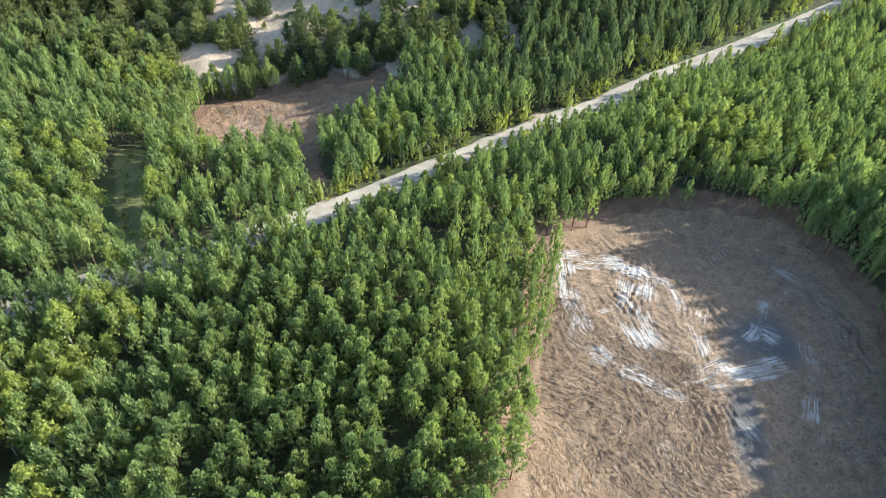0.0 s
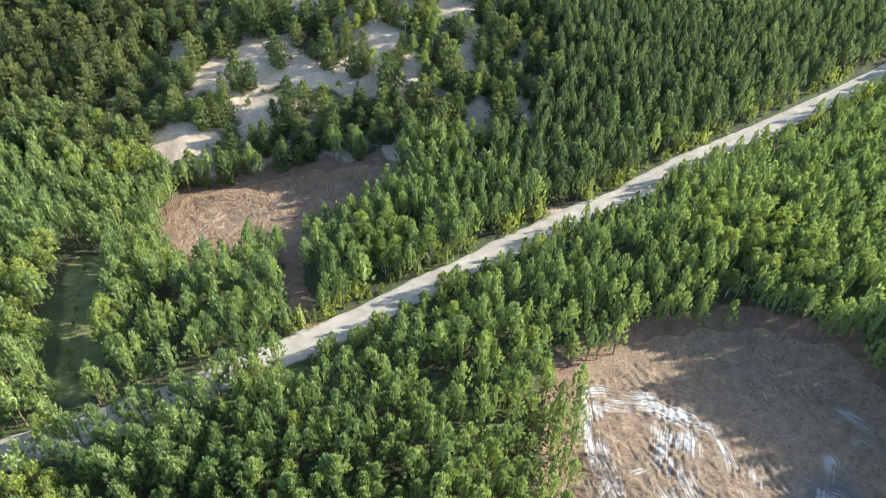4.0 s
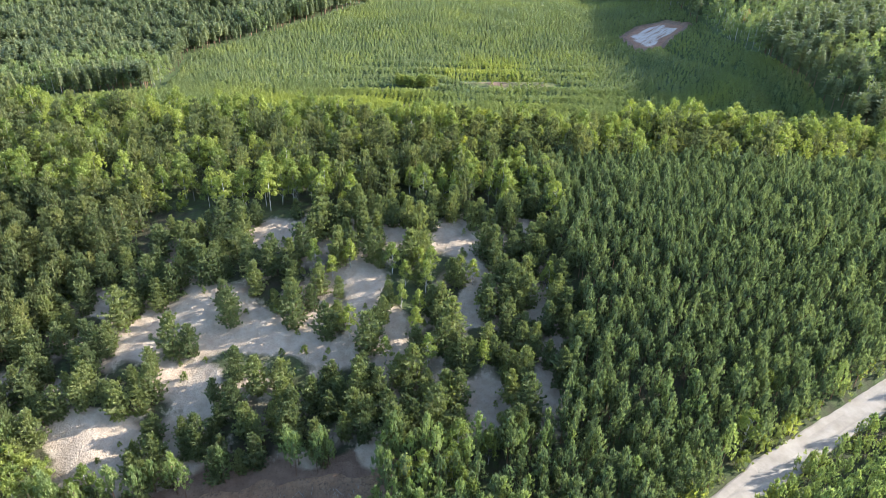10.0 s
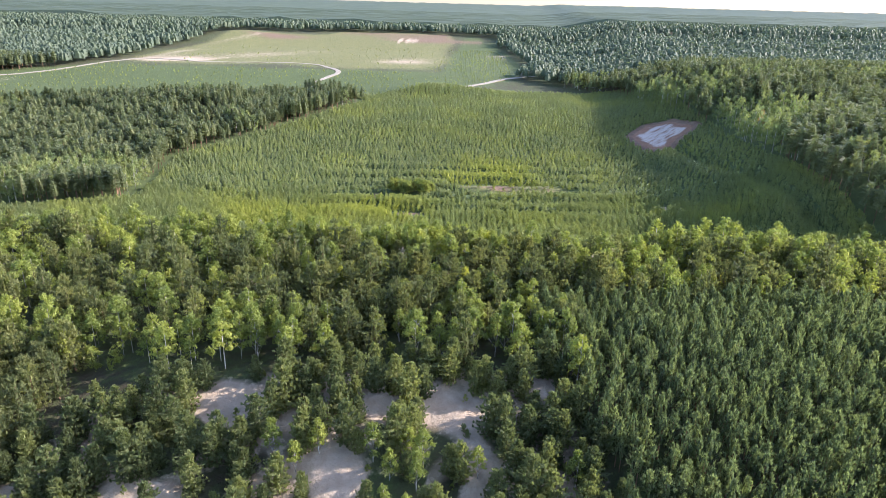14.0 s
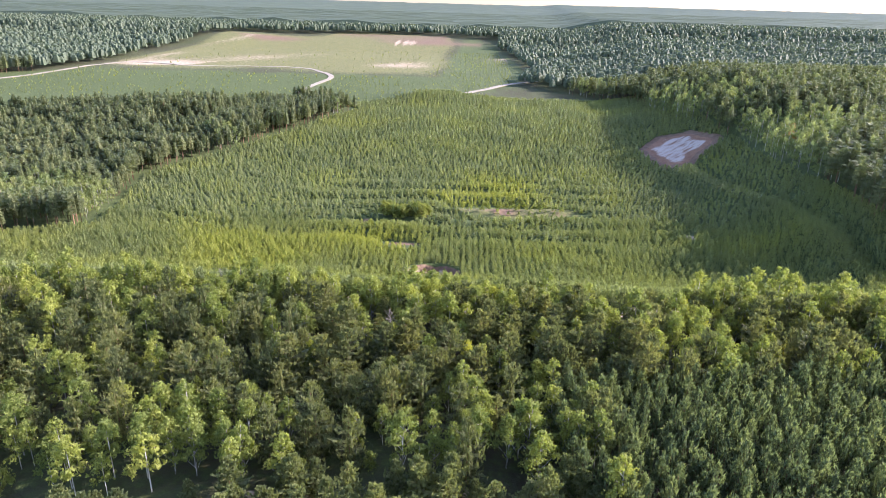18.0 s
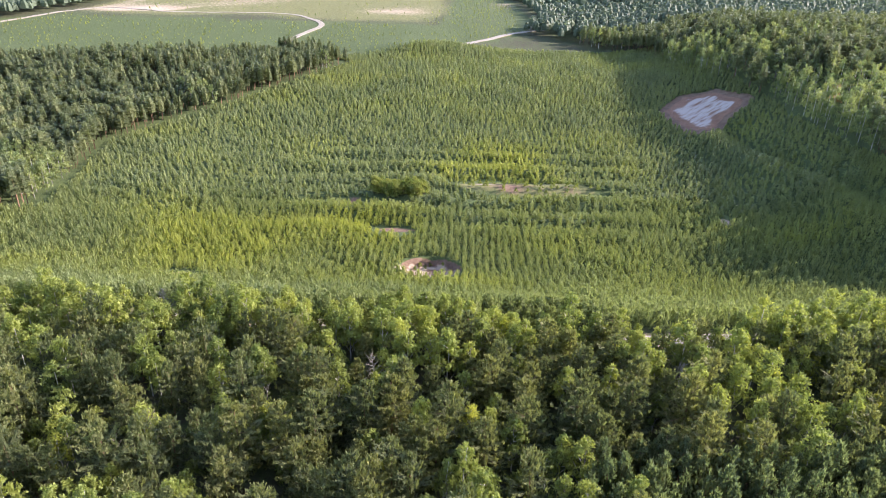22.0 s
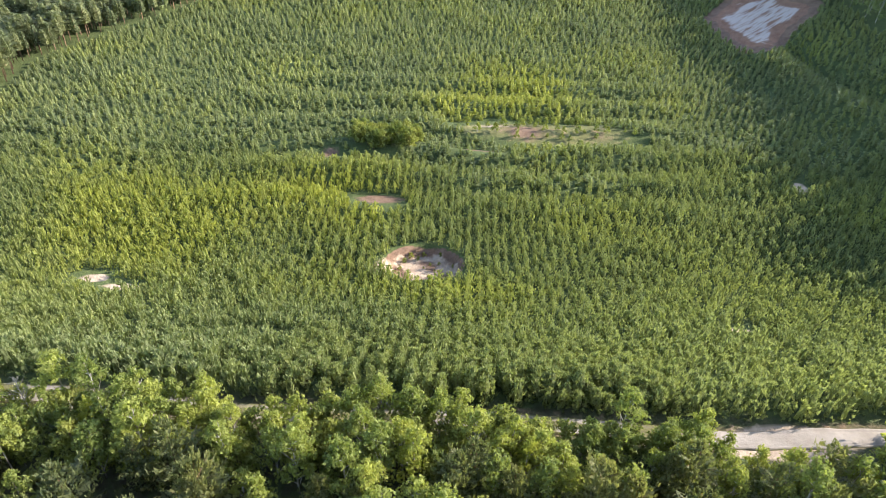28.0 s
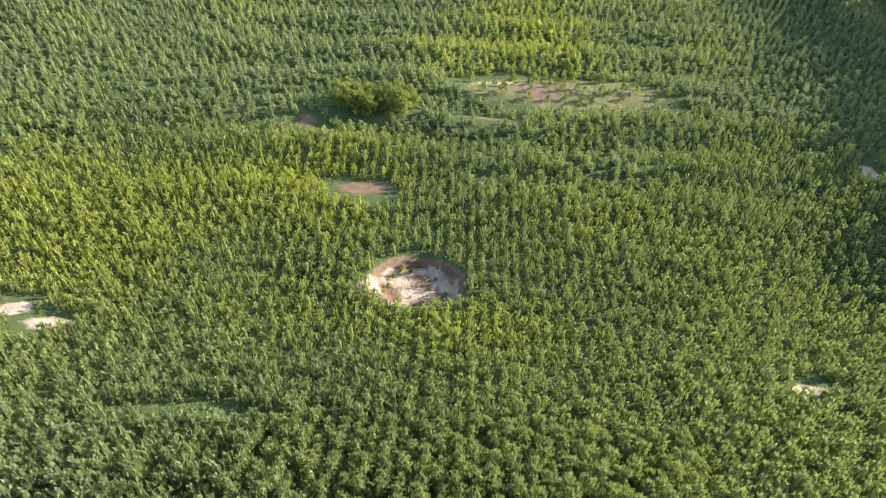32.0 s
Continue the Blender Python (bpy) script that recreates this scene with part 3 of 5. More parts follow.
def road(name, line, half, label, step=0.8, lift=0.10, open_from=None):
    c = smooth_line(line, step)
    t = np.gradient(c, axis=0)
    t /= np.linalg.norm(t, axis=1)[:, None]
    nrm = np.stack([-t[:, 1], t[:, 0]], 1)
    u = np.linspace(-1, 1, 17)
    w = half * (1 + 0.16 * wobble(c[:, 0], c[:, 1], 5.0, 1.0) + 0.08 * wobble(c[:, 0], c[:, 1], 1.7, 6.0))
    px = c[:, :1] + nrm[:, :1] * w[:, None] * u
    py = c[:, 1:] + nrm[:, 1:] * w[:, None] * u
    off = np.abs(u)[None] * half
    rut = np.exp(-((off - 0.95) / 0.28) ** 2) * (0.7 + 0.5 * wobble(px, py, 6.0, 2.0))
    edge = ramp01(0.78, 1.0, np.abs(u))[None] + 0 * px
    mid = ground_z(c[:, 0], c[:, 1])[:, None]
    if open_from is not None:     # grown over but for a short stretch and a few bare spots
        edge = edge + 0.9 * (1 - ramp01(open_from - 5, open_from + 2, px)) * (0.75 + 0.5 * wobble(px, py, 7.0, 4.0))
    pz = 0.5 * mid + 0.5 * ground_z(px, py) + lift - 0.09 * rut + 0.03 * wobble(px, py, 1.1, 3.0) - 0.5 * ramp01(0.86, 1.0, np.abs(u))[None]
    me = mesh_of(name, np.stack([px, py, pz], -1).reshape(-1, 3), grid_faces(len(c), len(u)), [ROAD], None,
                 {"rut": (rut * 0.8).ravel(), "verge": (edge + 0.38 * np.exp(-(off / 0.35) ** 2)).ravel()}, True)
    return tagged(new(name, me), label, "road", kind="structure")


road("road_forest", FOREST_ROAD, 2.9, "pale sandy forest road with wheel ruts")
road("road_ridge", RIDGE_ROAD, 1.45, "sandy track along the edge of the plateau, partly grown over", open_from=27.0)
road("road_field", [(-380, 590), (-351, 621), (-336, 646), (-329, 673), (-322, 715), (-303, 748), (-242, 731), (-194, 740), (-153, 742), (-127, 715), (-110, 678), (-116, 633), (-120, 600)], 2.3, "pale sand road across a dry meadow", 4.0, 0.3)
road("road_far", [(-14, 604), (-8, 611), (11, 636), (36, 670), (60, 690)], 2.6, "short pale stretch of sand road", 3.0, 0.3)

# ---- trees ----
rng = np.random.default_rng(7)


def unit(v):
    return v / np.maximum(np.linalg.norm(v, axis=-1, keepdims=True), 1e-9)


def facing(v, f, n):
    """Turn each triangle to the side of its normals."""
    g = np.cross(v[f[:, 1]] - v[f[:, 0]], v[f[:, 2]] - v[f[:, 0]])
    flip = (g * n[f].sum(1)).sum(1) < 0
    f = f.copy()
    f[flip] = f[flip][:, [0, 2, 1]]
    return v, f, n


def shoots(tips, outs, per, length, width, up, spread, r):
    """Tufts of needles or leaves: per pointed triangles over the outer side of each tip."""
    p, o = np.repeat(tips, per, 0), np.repeat(outs, per, 0)
    k = len(p)
    d = unit(o * 0.5 + np.array([0, 0, 0.45]) + r.normal(0, 0.62, (k, 3)))
    way = unit(d * 0.55 + np.array([0, 0, up]) + r.normal(0, spread, (k, 3)))
    ln = length * r.uniform(0.7, 1.3, (k, 1))
    base = p + d * length * r.uniform(0.2, 0.75, (k, 1)) - way * ln * 0.4
    side = unit(np.cross(way, d + r.normal(0, 0.45, (k, 3)))) * (width * r.uniform(0.65, 1.2, (k, 1)))
    v = np.stack([base - side, base + side, base + way * ln], 1).reshape(-1, 3)
    n = unit(d * 0.8 + o * 0.2 + np.array([0, 0, 0.35]) + r.normal(0, 0.55, (k, 3)))
    return facing(v, np.arange(3 * k).reshape(-1, 3), np.repeat(n, 3, 0))


def flames(tips, outs, per, length, width, r, kite):
    """Upright pine tufts: narrow blades that fan up from one point, like candles."""
    p, o = np.repeat(tips, per, 0), np.repeat(outs, per, 0)
    k = len(p)
    a = (np.tile(np.arange(per), len(tips)) + r.uniform(0, 0.6, k)) * 2 * math.pi / per + np.repeat(r.uniform(0, 6.28, len(tips)), per)
    d = np.stack([np.cos(a), np.sin(a), 0.35 + 0 * a], 1)
    way = unit(np.array([0, 0, 1.0]) + d * np.array([0.32, 0.32, 0]) + o * np.array([0.26, 0.26, 0]) + r.normal(0, 0.10, (k, 3)))
    ln = np.repeat(length * r.uniform(0.75, 1.25, len(tips)), per)[:, None] * r.uniform(0.7, 1.1, (k, 1))
    base = p + d * length * np.array([0.16, 0.16, 0.0]) - way * ln * 0.45
    side = unit(np.cross(way, d + r.normal(0, 0.3, (k, 3)))) * (width * r.uniform(0.7, 1.2, (k, 1)))
    n = unit(d * 0.7 + o * 0.25 + np.array([0, 0, 0.55]) + r.normal(0, 0.45, (k, 3)))
    if not kite:
        v = np.stack([base - side, base + side, base + way * ln], 1).reshape(-1, 3)
        return facing(v, np.arange(3 * k).reshape(-1, 3), np.repeat(n, 3, 0))
    mid = base + way * ln * 0.45
    v = np.stack([mid - side, base, mid + side, base + way * ln], 1).reshape(-1, 3)
    i = 4 * np.arange(k)[:, None]
    f = np.concatenate([i + np.array([[0, 1, 3]]), i + np.array([[1, 2, 3]])])
    return facing(v, f, np.repeat(n, 4, 0))


def lathe(radii, heights, sides, r, jag=0.12):
    """A closed faceted body from rings, the inner mass of a crown."""
    a = np.linspace(0, 2 * math.pi, sides, endpoint=False)
    v, n = [], []
    for rad, h in zip(radii, heights):
        rr = rad * (1 + jag * r.normal(0, 1, sides))
        v.append(np.stack([rr * np.cos(a), rr * np.sin(a), np.full(sides, h)], 1))
        n.append(np.stack([np.cos(a), np.sin(a), np.full(sides, 0.5)], 1))
    v, n = np.concatenate(v + [[[0, 0, heights[-1] + 0.02]]]), unit(np.concatenate(n + [[[0, 0, 1]]]))
    f = []
    for i in range(len(radii) - 1):
        for j in range(sides):
            b, c = i * sides + j, i * sides + (j + 1) % sides
            f += [(b, c, c + sides), (b, c + sides, b + sides)]
    top = len(v) - 1
    f += [((len(radii) - 1) * sides + j, (len(radii) - 1) * sides + (j + 1) % sides, top) for j in range(sides)]
    return v, np.array(f), n


def stick(a, b, ra, rb, sides=4):
    a, b = np.array(a, float), np.array(b, float)
    w = unit(b - a)
    s = unit(np.cross(w, (0.3, 0.9, 0.2)))
    q = np.cross(w, s)
    t = np.linspace(0, 2 * math.pi, sides, endpoint=False)[:, None]
    ring = s * np.cos(t) + q * np.sin(t)
    v = np.concatenate([a + ring * ra, b + ring * rb])
    f = []
    for j in range(sides):
        k = (j + 1) % sides
        f += [(j, k, sides + k), (j, sides + k, sides + j)]
    return v, np.array(f), np.concatenate([ring, ring])


def join(pieces):
    v, f, m, n = [], [], [], 0
    for a, b, c in pieces:
        v.append(a)
        f.append(b + n)
        m.append(c)
        n += len(a)
    return np.concatenate(v), np.concatenate(f), np.concatenate(m)


def grown(limbs):
    """Stem and limbs joined at the stem."""
    v, f, n = join(limbs)
    ring = len(limbs[0][0]) // 2
    links, at = [], len(limbs[0][0])
    for a, _, _ in limbs[1:]:
        links.append((ring, ring + 1, at))
        at += len(a)
    return v, np.concatenate([f, np.array(links)]), n


def tree_mesh(name, vfn, mat):
    return mesh_of(name, vfn[0], vfn[1], [mat], None, None, False, vfn[2])


def pine(h, crown_from, width, tips, per, seed, fullness=0.45, up=0.75, leaf=0.8, core_sides=6, taper=1.7, blunt=0.75, rings=5, broad=0.27, kite=False):
    """Trunk and crown of a pine of height h: upturned tufts round a core; taper and blunt shape its outline."""
    r = np.random.default_rng(seed)
    s = (np.arange(tips) + r.uniform(0.1, 0.9, tips)) / tips
    s[-1] = 0.99
    prof = np.clip(1 - s ** taper, 0.02, 1) ** blunt * (0.75 + 0.25 * np.minimum(1, s * 4))
    rad = width * prof * r.uniform(0.66, 1.08, tips)
    a = np.arange(tips) * 2.4 + r.normal(0, 0.35, tips)
    out = np.stack([np.cos(a), np.sin(a), 0.15 + s], 1)
    z = h * (crown_from + (1 - crown_from) * s) - 0.10 * rad
    tip = np.concatenate([out[:, :2] * rad[:, None], z[:, None]], 1)
    size = leaf * (h / 10) ** 0.5
    tufts = flames(tip, unit(out), per, size * 1.4, broad * size * 0.85, r, kite)
    hs = np.linspace(0.0, 0.93, rings)
    core = lathe(width * fullness * np.clip(1 - hs ** taper, 0.05, 1) ** blunt * np.minimum(1, 0.6 + 3 * hs), h * (crown_from + (1 - crown_from) * hs), core_sides, r)
    crown = join([core, tufts])
    limbs = [stick((0, 0, -0.3), (0.02 * h, 0, h * 0.93), 0.014 * h, 0.003 * h, 5)]
    for i in range(0, tips, max(1, tips // 8)):
        limbs.append(stick((0.02 * z[i], 0, z[i] - 0.15 * rad[i]), tip[i] * np.array([0.9, 0.9, 1]), 0.004 * h, 0.0015 * h, 3))
    return grown(limbs), crown


def conifer(h, crown_from, width, whorls, per, seed, core_sides=4, taper=2.4, fullness=0.55, rings=3, blunt=0.62):
    """Trunk and crown of an old pine or spruce: layered whorls of spreading branches round a core."""
    r = np.random.default_rng(seed)
    k = whorls * per
    s = np.repeat((np.arange(whorls) + 0.25) / whorls, per) + r.normal(0, 0.25 / whorls, k)
    s = np.clip(s, 0, 0.97)
    rad = width * np.clip(1 - s ** taper, 0.10, 1) ** blunt * (0.8 + 0.2 * np.minimum(1, 3 * s)) * r.uniform(0.70, 1.15, k)
    a = (np.tile(np.arange(per), whorls) + r.uniform(-0.3, 0.3, k)) * 2 * math.pi / per + np.repeat(np.arange(whorls) * 1.3, per)
    out = np.stack([np.cos(a), np.sin(a), 0 * a], 1)
    z = h * (crown_from + (1 - crown_from) * s)
    base = np.stack([0 * z, 0 * z, z], 1)
    tip = base + out * rad[:, None] + np.array([0, 0, 1.0]) * (rad * (0.30 * s - 0.02 + r.normal(0, 0.22, k)))[:, None]
    side = np.cross(out, (0, 0, 1.0)) * (rad * r.uniform(0.42, 0.60, k))[:, None]
    mid = base + (tip - base) * 0.62 + np.array([0, 0, 1.0]) * (0.12 * rad)[:, None]
    v = np.stack([mid - side, base + (tip - base) * 0.1, mid + side, tip], 1).reshape(-1, 3)
    i = 4 * np.arange(k)[:, None]
    f = np.concatenate([i + np.array([[0, 1, 3]]), i + np.array([[1, 2, 3]])])
    n = unit(out * 0.55 + np.array([0, 0, 0.85]) + r.normal(0, 0.35, (k, 3)))
    n = unit(np.repeat(n, 4, 0) + r.normal(0, 0.25, (4 * k, 3)))
    hs = np.linspace(0.0, 0.95, rings)
    core = lathe(width * fullness * np.clip(1 - hs ** taper, 0.05, 1) ** blunt, h * (crown_from + (1 - crown_from) * hs), core_sides, r, 0.15)
    return stick((0, 0, -0.3), (0, 0, h * 0.93), 0.014 * h, 0.003 * h, 5), join([core, facing(v, f, n)])


def bushy(h, crown_from, width, whorls, per, seed, tuft=5, leaf=0.5, kite=True):
    """Trunk and crown of an open-grown pine: layered boughs with upturned tufts along and at the end of each."""
    r = np.random.default_rng(seed)
    k = whorls * per
    s = np.clip(np.repeat((np.arange(whorls) + 0.2) / whorls, per) + r.normal(0, 0.3 / whorls, k), 0, 0.96)
    lean = 1 + 0.22 * np.cos(np.tile(np.arange(per), whorls) * 2 * math.pi / per + r.uniform(0, 6.28))
    rad = width * np.clip(1 - s ** 1.7, 0.08, 1) ** 0.75 * (0.72 + 0.28 * np.minimum(1, 4 * s)) * r.uniform(0.62, 1.16, k) * lean
    a = (np.tile(np.arange(per), whorls) + r.uniform(-0.35, 0.35, k)) * 2 * math.pi / per + np.repeat(np.arange(whorls) * 1.1, per)
    out = np.stack([np.cos(a), np.sin(a), 0 * a], 1)
    base = np.stack([0 * s, 0 * s, h * (crown_from + (1 - crown_from) * s)], 1)
    tip = base + out * rad[:, None] + np.array([0, 0, 1.0]) * (rad * (0.12 + 0.45 * s))[:, None]
    side = np.cross(out, (0, 0, 1.0)) * (rad * r.uniform(0.15, 0.24, k))[:, None]
    mid = base + (tip - base) * 0.66 - np.array([0, 0, 1.0]) * (0.05 * rad)[:, None]
    v = np.stack([mid - side, base + (tip - base) * 0.15, mid + side, tip], 1).reshape(-1, 3)
    i = 4 * np.arange(k)[:, None]
    f = np.concatenate([i + np.array([[0, 1, 3]]), i + np.array([[1, 2, 3]])])
    n = unit(np.repeat(unit(out * 0.5 + np.array([0, 0, 0.8]) + r.normal(0, 0.35, (k, 3))), 4, 0))
    boughs = facing(v, f, n)
    o = unit(out + np.array([0, 0, 0.5]))
    spots = [tip, base + (tip - base) * 0.72 + side * r.uniform(1.1, 1.9, (k, 1)), base + (tip - base) * 0.62 - side * r.uniform(1.1, 1.9, (k, 1))]
    tufts = [flames(p, o, tuft, leaf * 1.25, leaf * (0.34, 0.42, 0.42)[q], r, kite and q == 0) for q, p in enumerate(spots)]
    top = np.array([[0, 0, h * 0.97]])
    tufts.append(flames(top, np.array([[0, 0, 1.0]]), 6, leaf * 1.5, leaf * 0.3, r, kite))
    hs = np.linspace(0.0, 0.95, 3)
    core = lathe(0.26 * width * np.clip(1 - hs ** 1.7, 0.05, 1), h * (crown_from + (1 - crown_from) * hs), 5, r)
    limbs = [stick((0, 0, -0.3), (0.02 * h, 0, h * 0.93), 0.014 * h, 0.003 * h, 5)]
    for j in range(0, k, 6):
        limbs.append(stick(base[j], base[j] + (tip[j] - base[j]) * 0.8, 0.004 * h, 0.0015 * h, 3))
    return grown(limbs), join([core, boughs] + tufts)


def leafy(h, crown_from, width, lobes, tips, per, seed, leaf=0.5, droop=0.1, bole=0.011, core_sides=5):
    """Trunk and crown of a birch or other broadleaf: lobes of leaves at the ends of rising limbs."""
    r = np.random.default_rng(seed)
    pieces, limbs = [], [stick((0, 0, -0.3), (0.03 * h, 0.01 * h, h * 0.55), bole * h, 0.007 * h, 6), stick((0.03 * h, 0.01 * h, h * 0.55), (0.0, 0.03 * h, h * 0.95), 0.007 * h, 0.002 * h, 5)]
    for i in range(lobes):
        s = (i + 0.5) / lobes
        a = i * 2.4 + r.normal(0, 0.4)
        reach = width * (0.68 * (1 - s) ** 0.55) * r.uniform(0.7, 1.15) if i < lobes - 1 else 0.0
        c = np.array([math.cos(a) * reach, math.sin(a) * reach, h * (crown_from + (1 - crown_from) * (0.12 + 0.78 * s))])
        size = width * r.uniform(0.36, 0.55) * (1 - 0.3 * s)
        d = unit(r.normal(0, 1, (tips, 3)))
        d[:, 2] = np.abs(d[:, 2]) * 1.1 - 0.35
        tip = c + d * size * np.array([1, 1, 1.2]) * r.uniform(0.55, 1.05, (tips, 1))
        pieces.append(shoots(tip, unit(d), per, leaf, leaf * 0.42, droop, 0.55, r))
        cv, cf, cn = lathe(size * np.array([0.25, 0.48, 0.34]), np.array([-0.45, 0.1, 0.6]) * size, core_sides, r)
        pieces.append((cv + c, cf, cn))
        zb = min(c[2] - 0.25 * h * (1 - s) - 0.3, 0.9 * h)
        q = max(0.0, zb / (0.55 * h)) if zb < 0.55 * h else 1 - (zb - 0.55 * h) / (0.4 * h)
        axis = (0.03 * h * q, 0.01 * h * q, zb) if zb < 0.55 * h else (0.03 * h * q, 0.01 * h + 0.02 * h * (1 - q), zb)
        limbs.append(stick(axis, c, 0.005 * h, 0.002 * h, 4))
    return grown(limbs), join(pieces)


def dead(h, seed):
    r = np.random.default_rng(seed)
    limbs = [stick((0, 0, -0.3), (0.04 * h, 0, h), 0.012 * h, 0.003 * h, 6)]
    for i in range(22):
        s = 0.35 + 0.62 * i / 22
        a, ln = i * 2.4 + r.normal(0, 0.3), h * 0.32 * (1.15 - s)
        b = np.array([0.04 * h * s, 0, h * s])
        e = b + np.array([math.cos(a) * ln, math.sin(a) * ln, ln * 0.7])
        limbs.append(stick(b, e, 0.005 * h, 0.002 * h, 3))
        for _ in range(2):
            limbs.append(stick(b + (e - b) * 0.6, e + r.normal(0, 0.12 * h * (1.1 - s), 3), 0.003 * h, 0.001 * h, 3))
    return grown(limbs)


def debris(name, label, poly, count, r, inner=1.5, mat=DEAD_WOOD, most=2.6):
    """Cut branches and thin stems lying over felled ground."""
    xs, ys = zip(*poly)
    x, y = r.uniform(min(xs), max(xs), 3 * count), r.uniform(min(ys), max(ys), 3 * count)
    k = np.nonzero(signed(poly, x, y) < -inner)[0][:count]
    x, y = x[k], y[k]
    a = 2.1 + 0.9 * wobble(x, y, 14, 2.0) + r.normal(0, 0.42, len(x))
    ln, th = r.uniform(0.4, most, len(x)) * r.uniform(0.5, 1, len(x)), r.uniform(0.02, 0.075, len(x))
    pieces = []
    for i in range(len(x)):
        u = np.array([math.cos(a[i]), math.sin(a[i]), 0]) * ln[i] / 2
        z = float(ground_z(x[i], y[i])) + 0.22
        t = r.uniform(-0.15, 0.15)
        pieces.append(stick((x[i] - u[0], y[i] - u[1], z - t), (x[i] + u[0], y[i] + u[1], z + t), th[i], th[i] * 0.6, 3))
    v, f, n = join(pieces)
    return tagged(new(name, mesh_of(name, v, f, [mat], None, None, False, n)), label, "branches", kind="stuff")


CHIPS = bark("fresh_chips", (0.20, 0.130, 0.078), (0.36, 0.250, 0.152), 3)
debris("felling_debris", "cut branches and stems strewn over the clearing", CLEARING, 1100, rng, mat=DEAD_WOOD, most=2.2)
debris("wood_chips", "orange-tan bark and split wood over the clearing", [(12, 24), (40, 24), (44, 58), (40, 68), (30, 72), (25, 80), (19, 80), (16.5, 67), (12, 50)], 9500, rng, 0.5, CHIPS, 1.2)
debris("chips_north", "split wood over the small clearing", FELLED, 2600, rng, 0.5, CHIPS, 1.5)
debris("felling_debris_north", "cut branches strewn over the small clearing", FELLED, 900, rng)


class Kind:
    """A kind of tree: a few models, for single trees and for joined stands."""

    def __init__(self, name, category, leaves, wood, detailed, plain, labels):
        self.name, self.category, self.labels = name, category, labels
        self.leaves, self.wood, self.plain = leaves, wood, plain
        self.models = [(tree_mesh("trunk", t, wood), tree_mesh("crown", c, leaves)) for t, c in detailed]
        self.first = [None] * len(self.models)

    def single(self, x, y, size, turn, variant, label="", group=""):
        k = variant % len(self.models)
        m = pose(x, y, float(ground_z(x, y)) - 0.05, 0, 0, turn) @ Matrix.Diagonal((size, size, size, 1))
        if self.first[k] is None:
            ob = new(self.name)
            part("trunk", self.models[k][0], ob)
            part("crown", self.models[k][1], ob)
            ob.matrix_basis = m
            self.first[k] = ob
        else:
            ob = copy_thing(self.first[k], m @ Matrix.Diagonal((*[1 / s for s in self.first[k].scale], 1)))
        return tagged(ob, label or self.labels[k % len(self.labels)], self.category, group or "trees of the " + self.category + " kind")

    def stand(self, name, label, xs, ys, sizes, r, sink=0.05, tint=None):
        """All the trees of a stand in one mesh."""
        vs, fs, ns, ms, ts, n = [], [], [], [], [], 0
        zs = ground_z(xs, ys) - sink
        pick = r.integers(0, len(self.plain), len(xs))
        for k, (wood, crown) in enumerate(self.plain):
            w = np.nonzero(pick == k)[0]
            if not len(w):
                continue
            bv, bf, bn = join([crown, wood]) if wood is not None else crown
            fm = np.zeros(len(bf), np.int32)
            fm[len(crown[1]):] = 1
            a = r.uniform(0, 2 * math.pi, len(w))
            c, s = np.cos(a)[:, None], np.sin(a)[:, None]
            g = sizes[w][:, None]
            g2 = g * r.uniform(0.85, 1.15, (len(w), 1))
            v = np.stack([(bv[:, 0] * c - bv[:, 1] * s) * g2 + xs[w][:, None], (bv[:, 0] * s + bv[:, 1] * c) * g2 + ys[w][:, None], bv[:, 2] * g + zs[w][:, None]], -1)
            vs.append(v.reshape(-1, 3))
            ns.append(np.stack([bn[:, 0] * c - bn[:, 1] * s, bn[:, 0] * s + bn[:, 1] * c, bn[:, 2] + 0 * c], -1).reshape(-1, 3))
            fs.append((bf[None] + n + len(bv) * np.arange(len(w))[:, None, None]).reshape(-1, 3))
            ms.append(np.tile(fm, len(w)))
            ts.append(np.repeat(r.uniform(0.01, 1, len(w)) if tint is None else np.clip(tint[w], 0.01, 2), len(bv)))
            n += len(bv) * len(w)
        me = mesh_of(name, np.concatenate(vs), np.concatenate(fs), [self.leaves, self.wood], np.concatenate(ms), {"tint": np.concatenate(ts)}, False, np.concatenate(ns))
        return tagged(new(name, me), label, self.category, kind="stuff")


def bole(h, rad, top=0.8):
    return stick((0, 0, -0.3), (0, 0, h * top), rad, rad * 0.5, 3)


YOUNG_PINE = Kind("young_pine", "pine", PINE, PINE_BARK, [pine(8.4, 0.40, 1.75, 72, 7, 10 + i, 0.36, leaf=0.62, taper=1.7, blunt=0.8, broad=0.28, kite=True) for i in range(4)],
                  [(bole(8.4, 0.11), pine(8.4, 0.40, 1.70, 38, 5, 20 + i, 0.40, core_sides=4, leaf=0.70, taper=1.7, blunt=0.8, rings=3, broad=0.40)[1]) for i in range(5)],
                  ["slender young pine with upturned grey-green shoots"])
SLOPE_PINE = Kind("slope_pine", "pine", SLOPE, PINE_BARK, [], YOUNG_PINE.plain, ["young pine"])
BUSHY_PINE = Kind("bushy_pine", "pine", DARK_PINE, PINE_BARK, [bushy(8.5, 0.04 + 0.05 * (i % 2), 2.7 + 0.25 * (i % 3), 9, 8, 40 + i) for i in range(5)],
                  [(bole(8.5, 0.12), bushy(8.5, 0.10, 2.7, 7, 6, 50 + i, 3, 0.60, False)[1]) for i in range(5)],
                  ["bushy dark green pine branched down to the sand"])
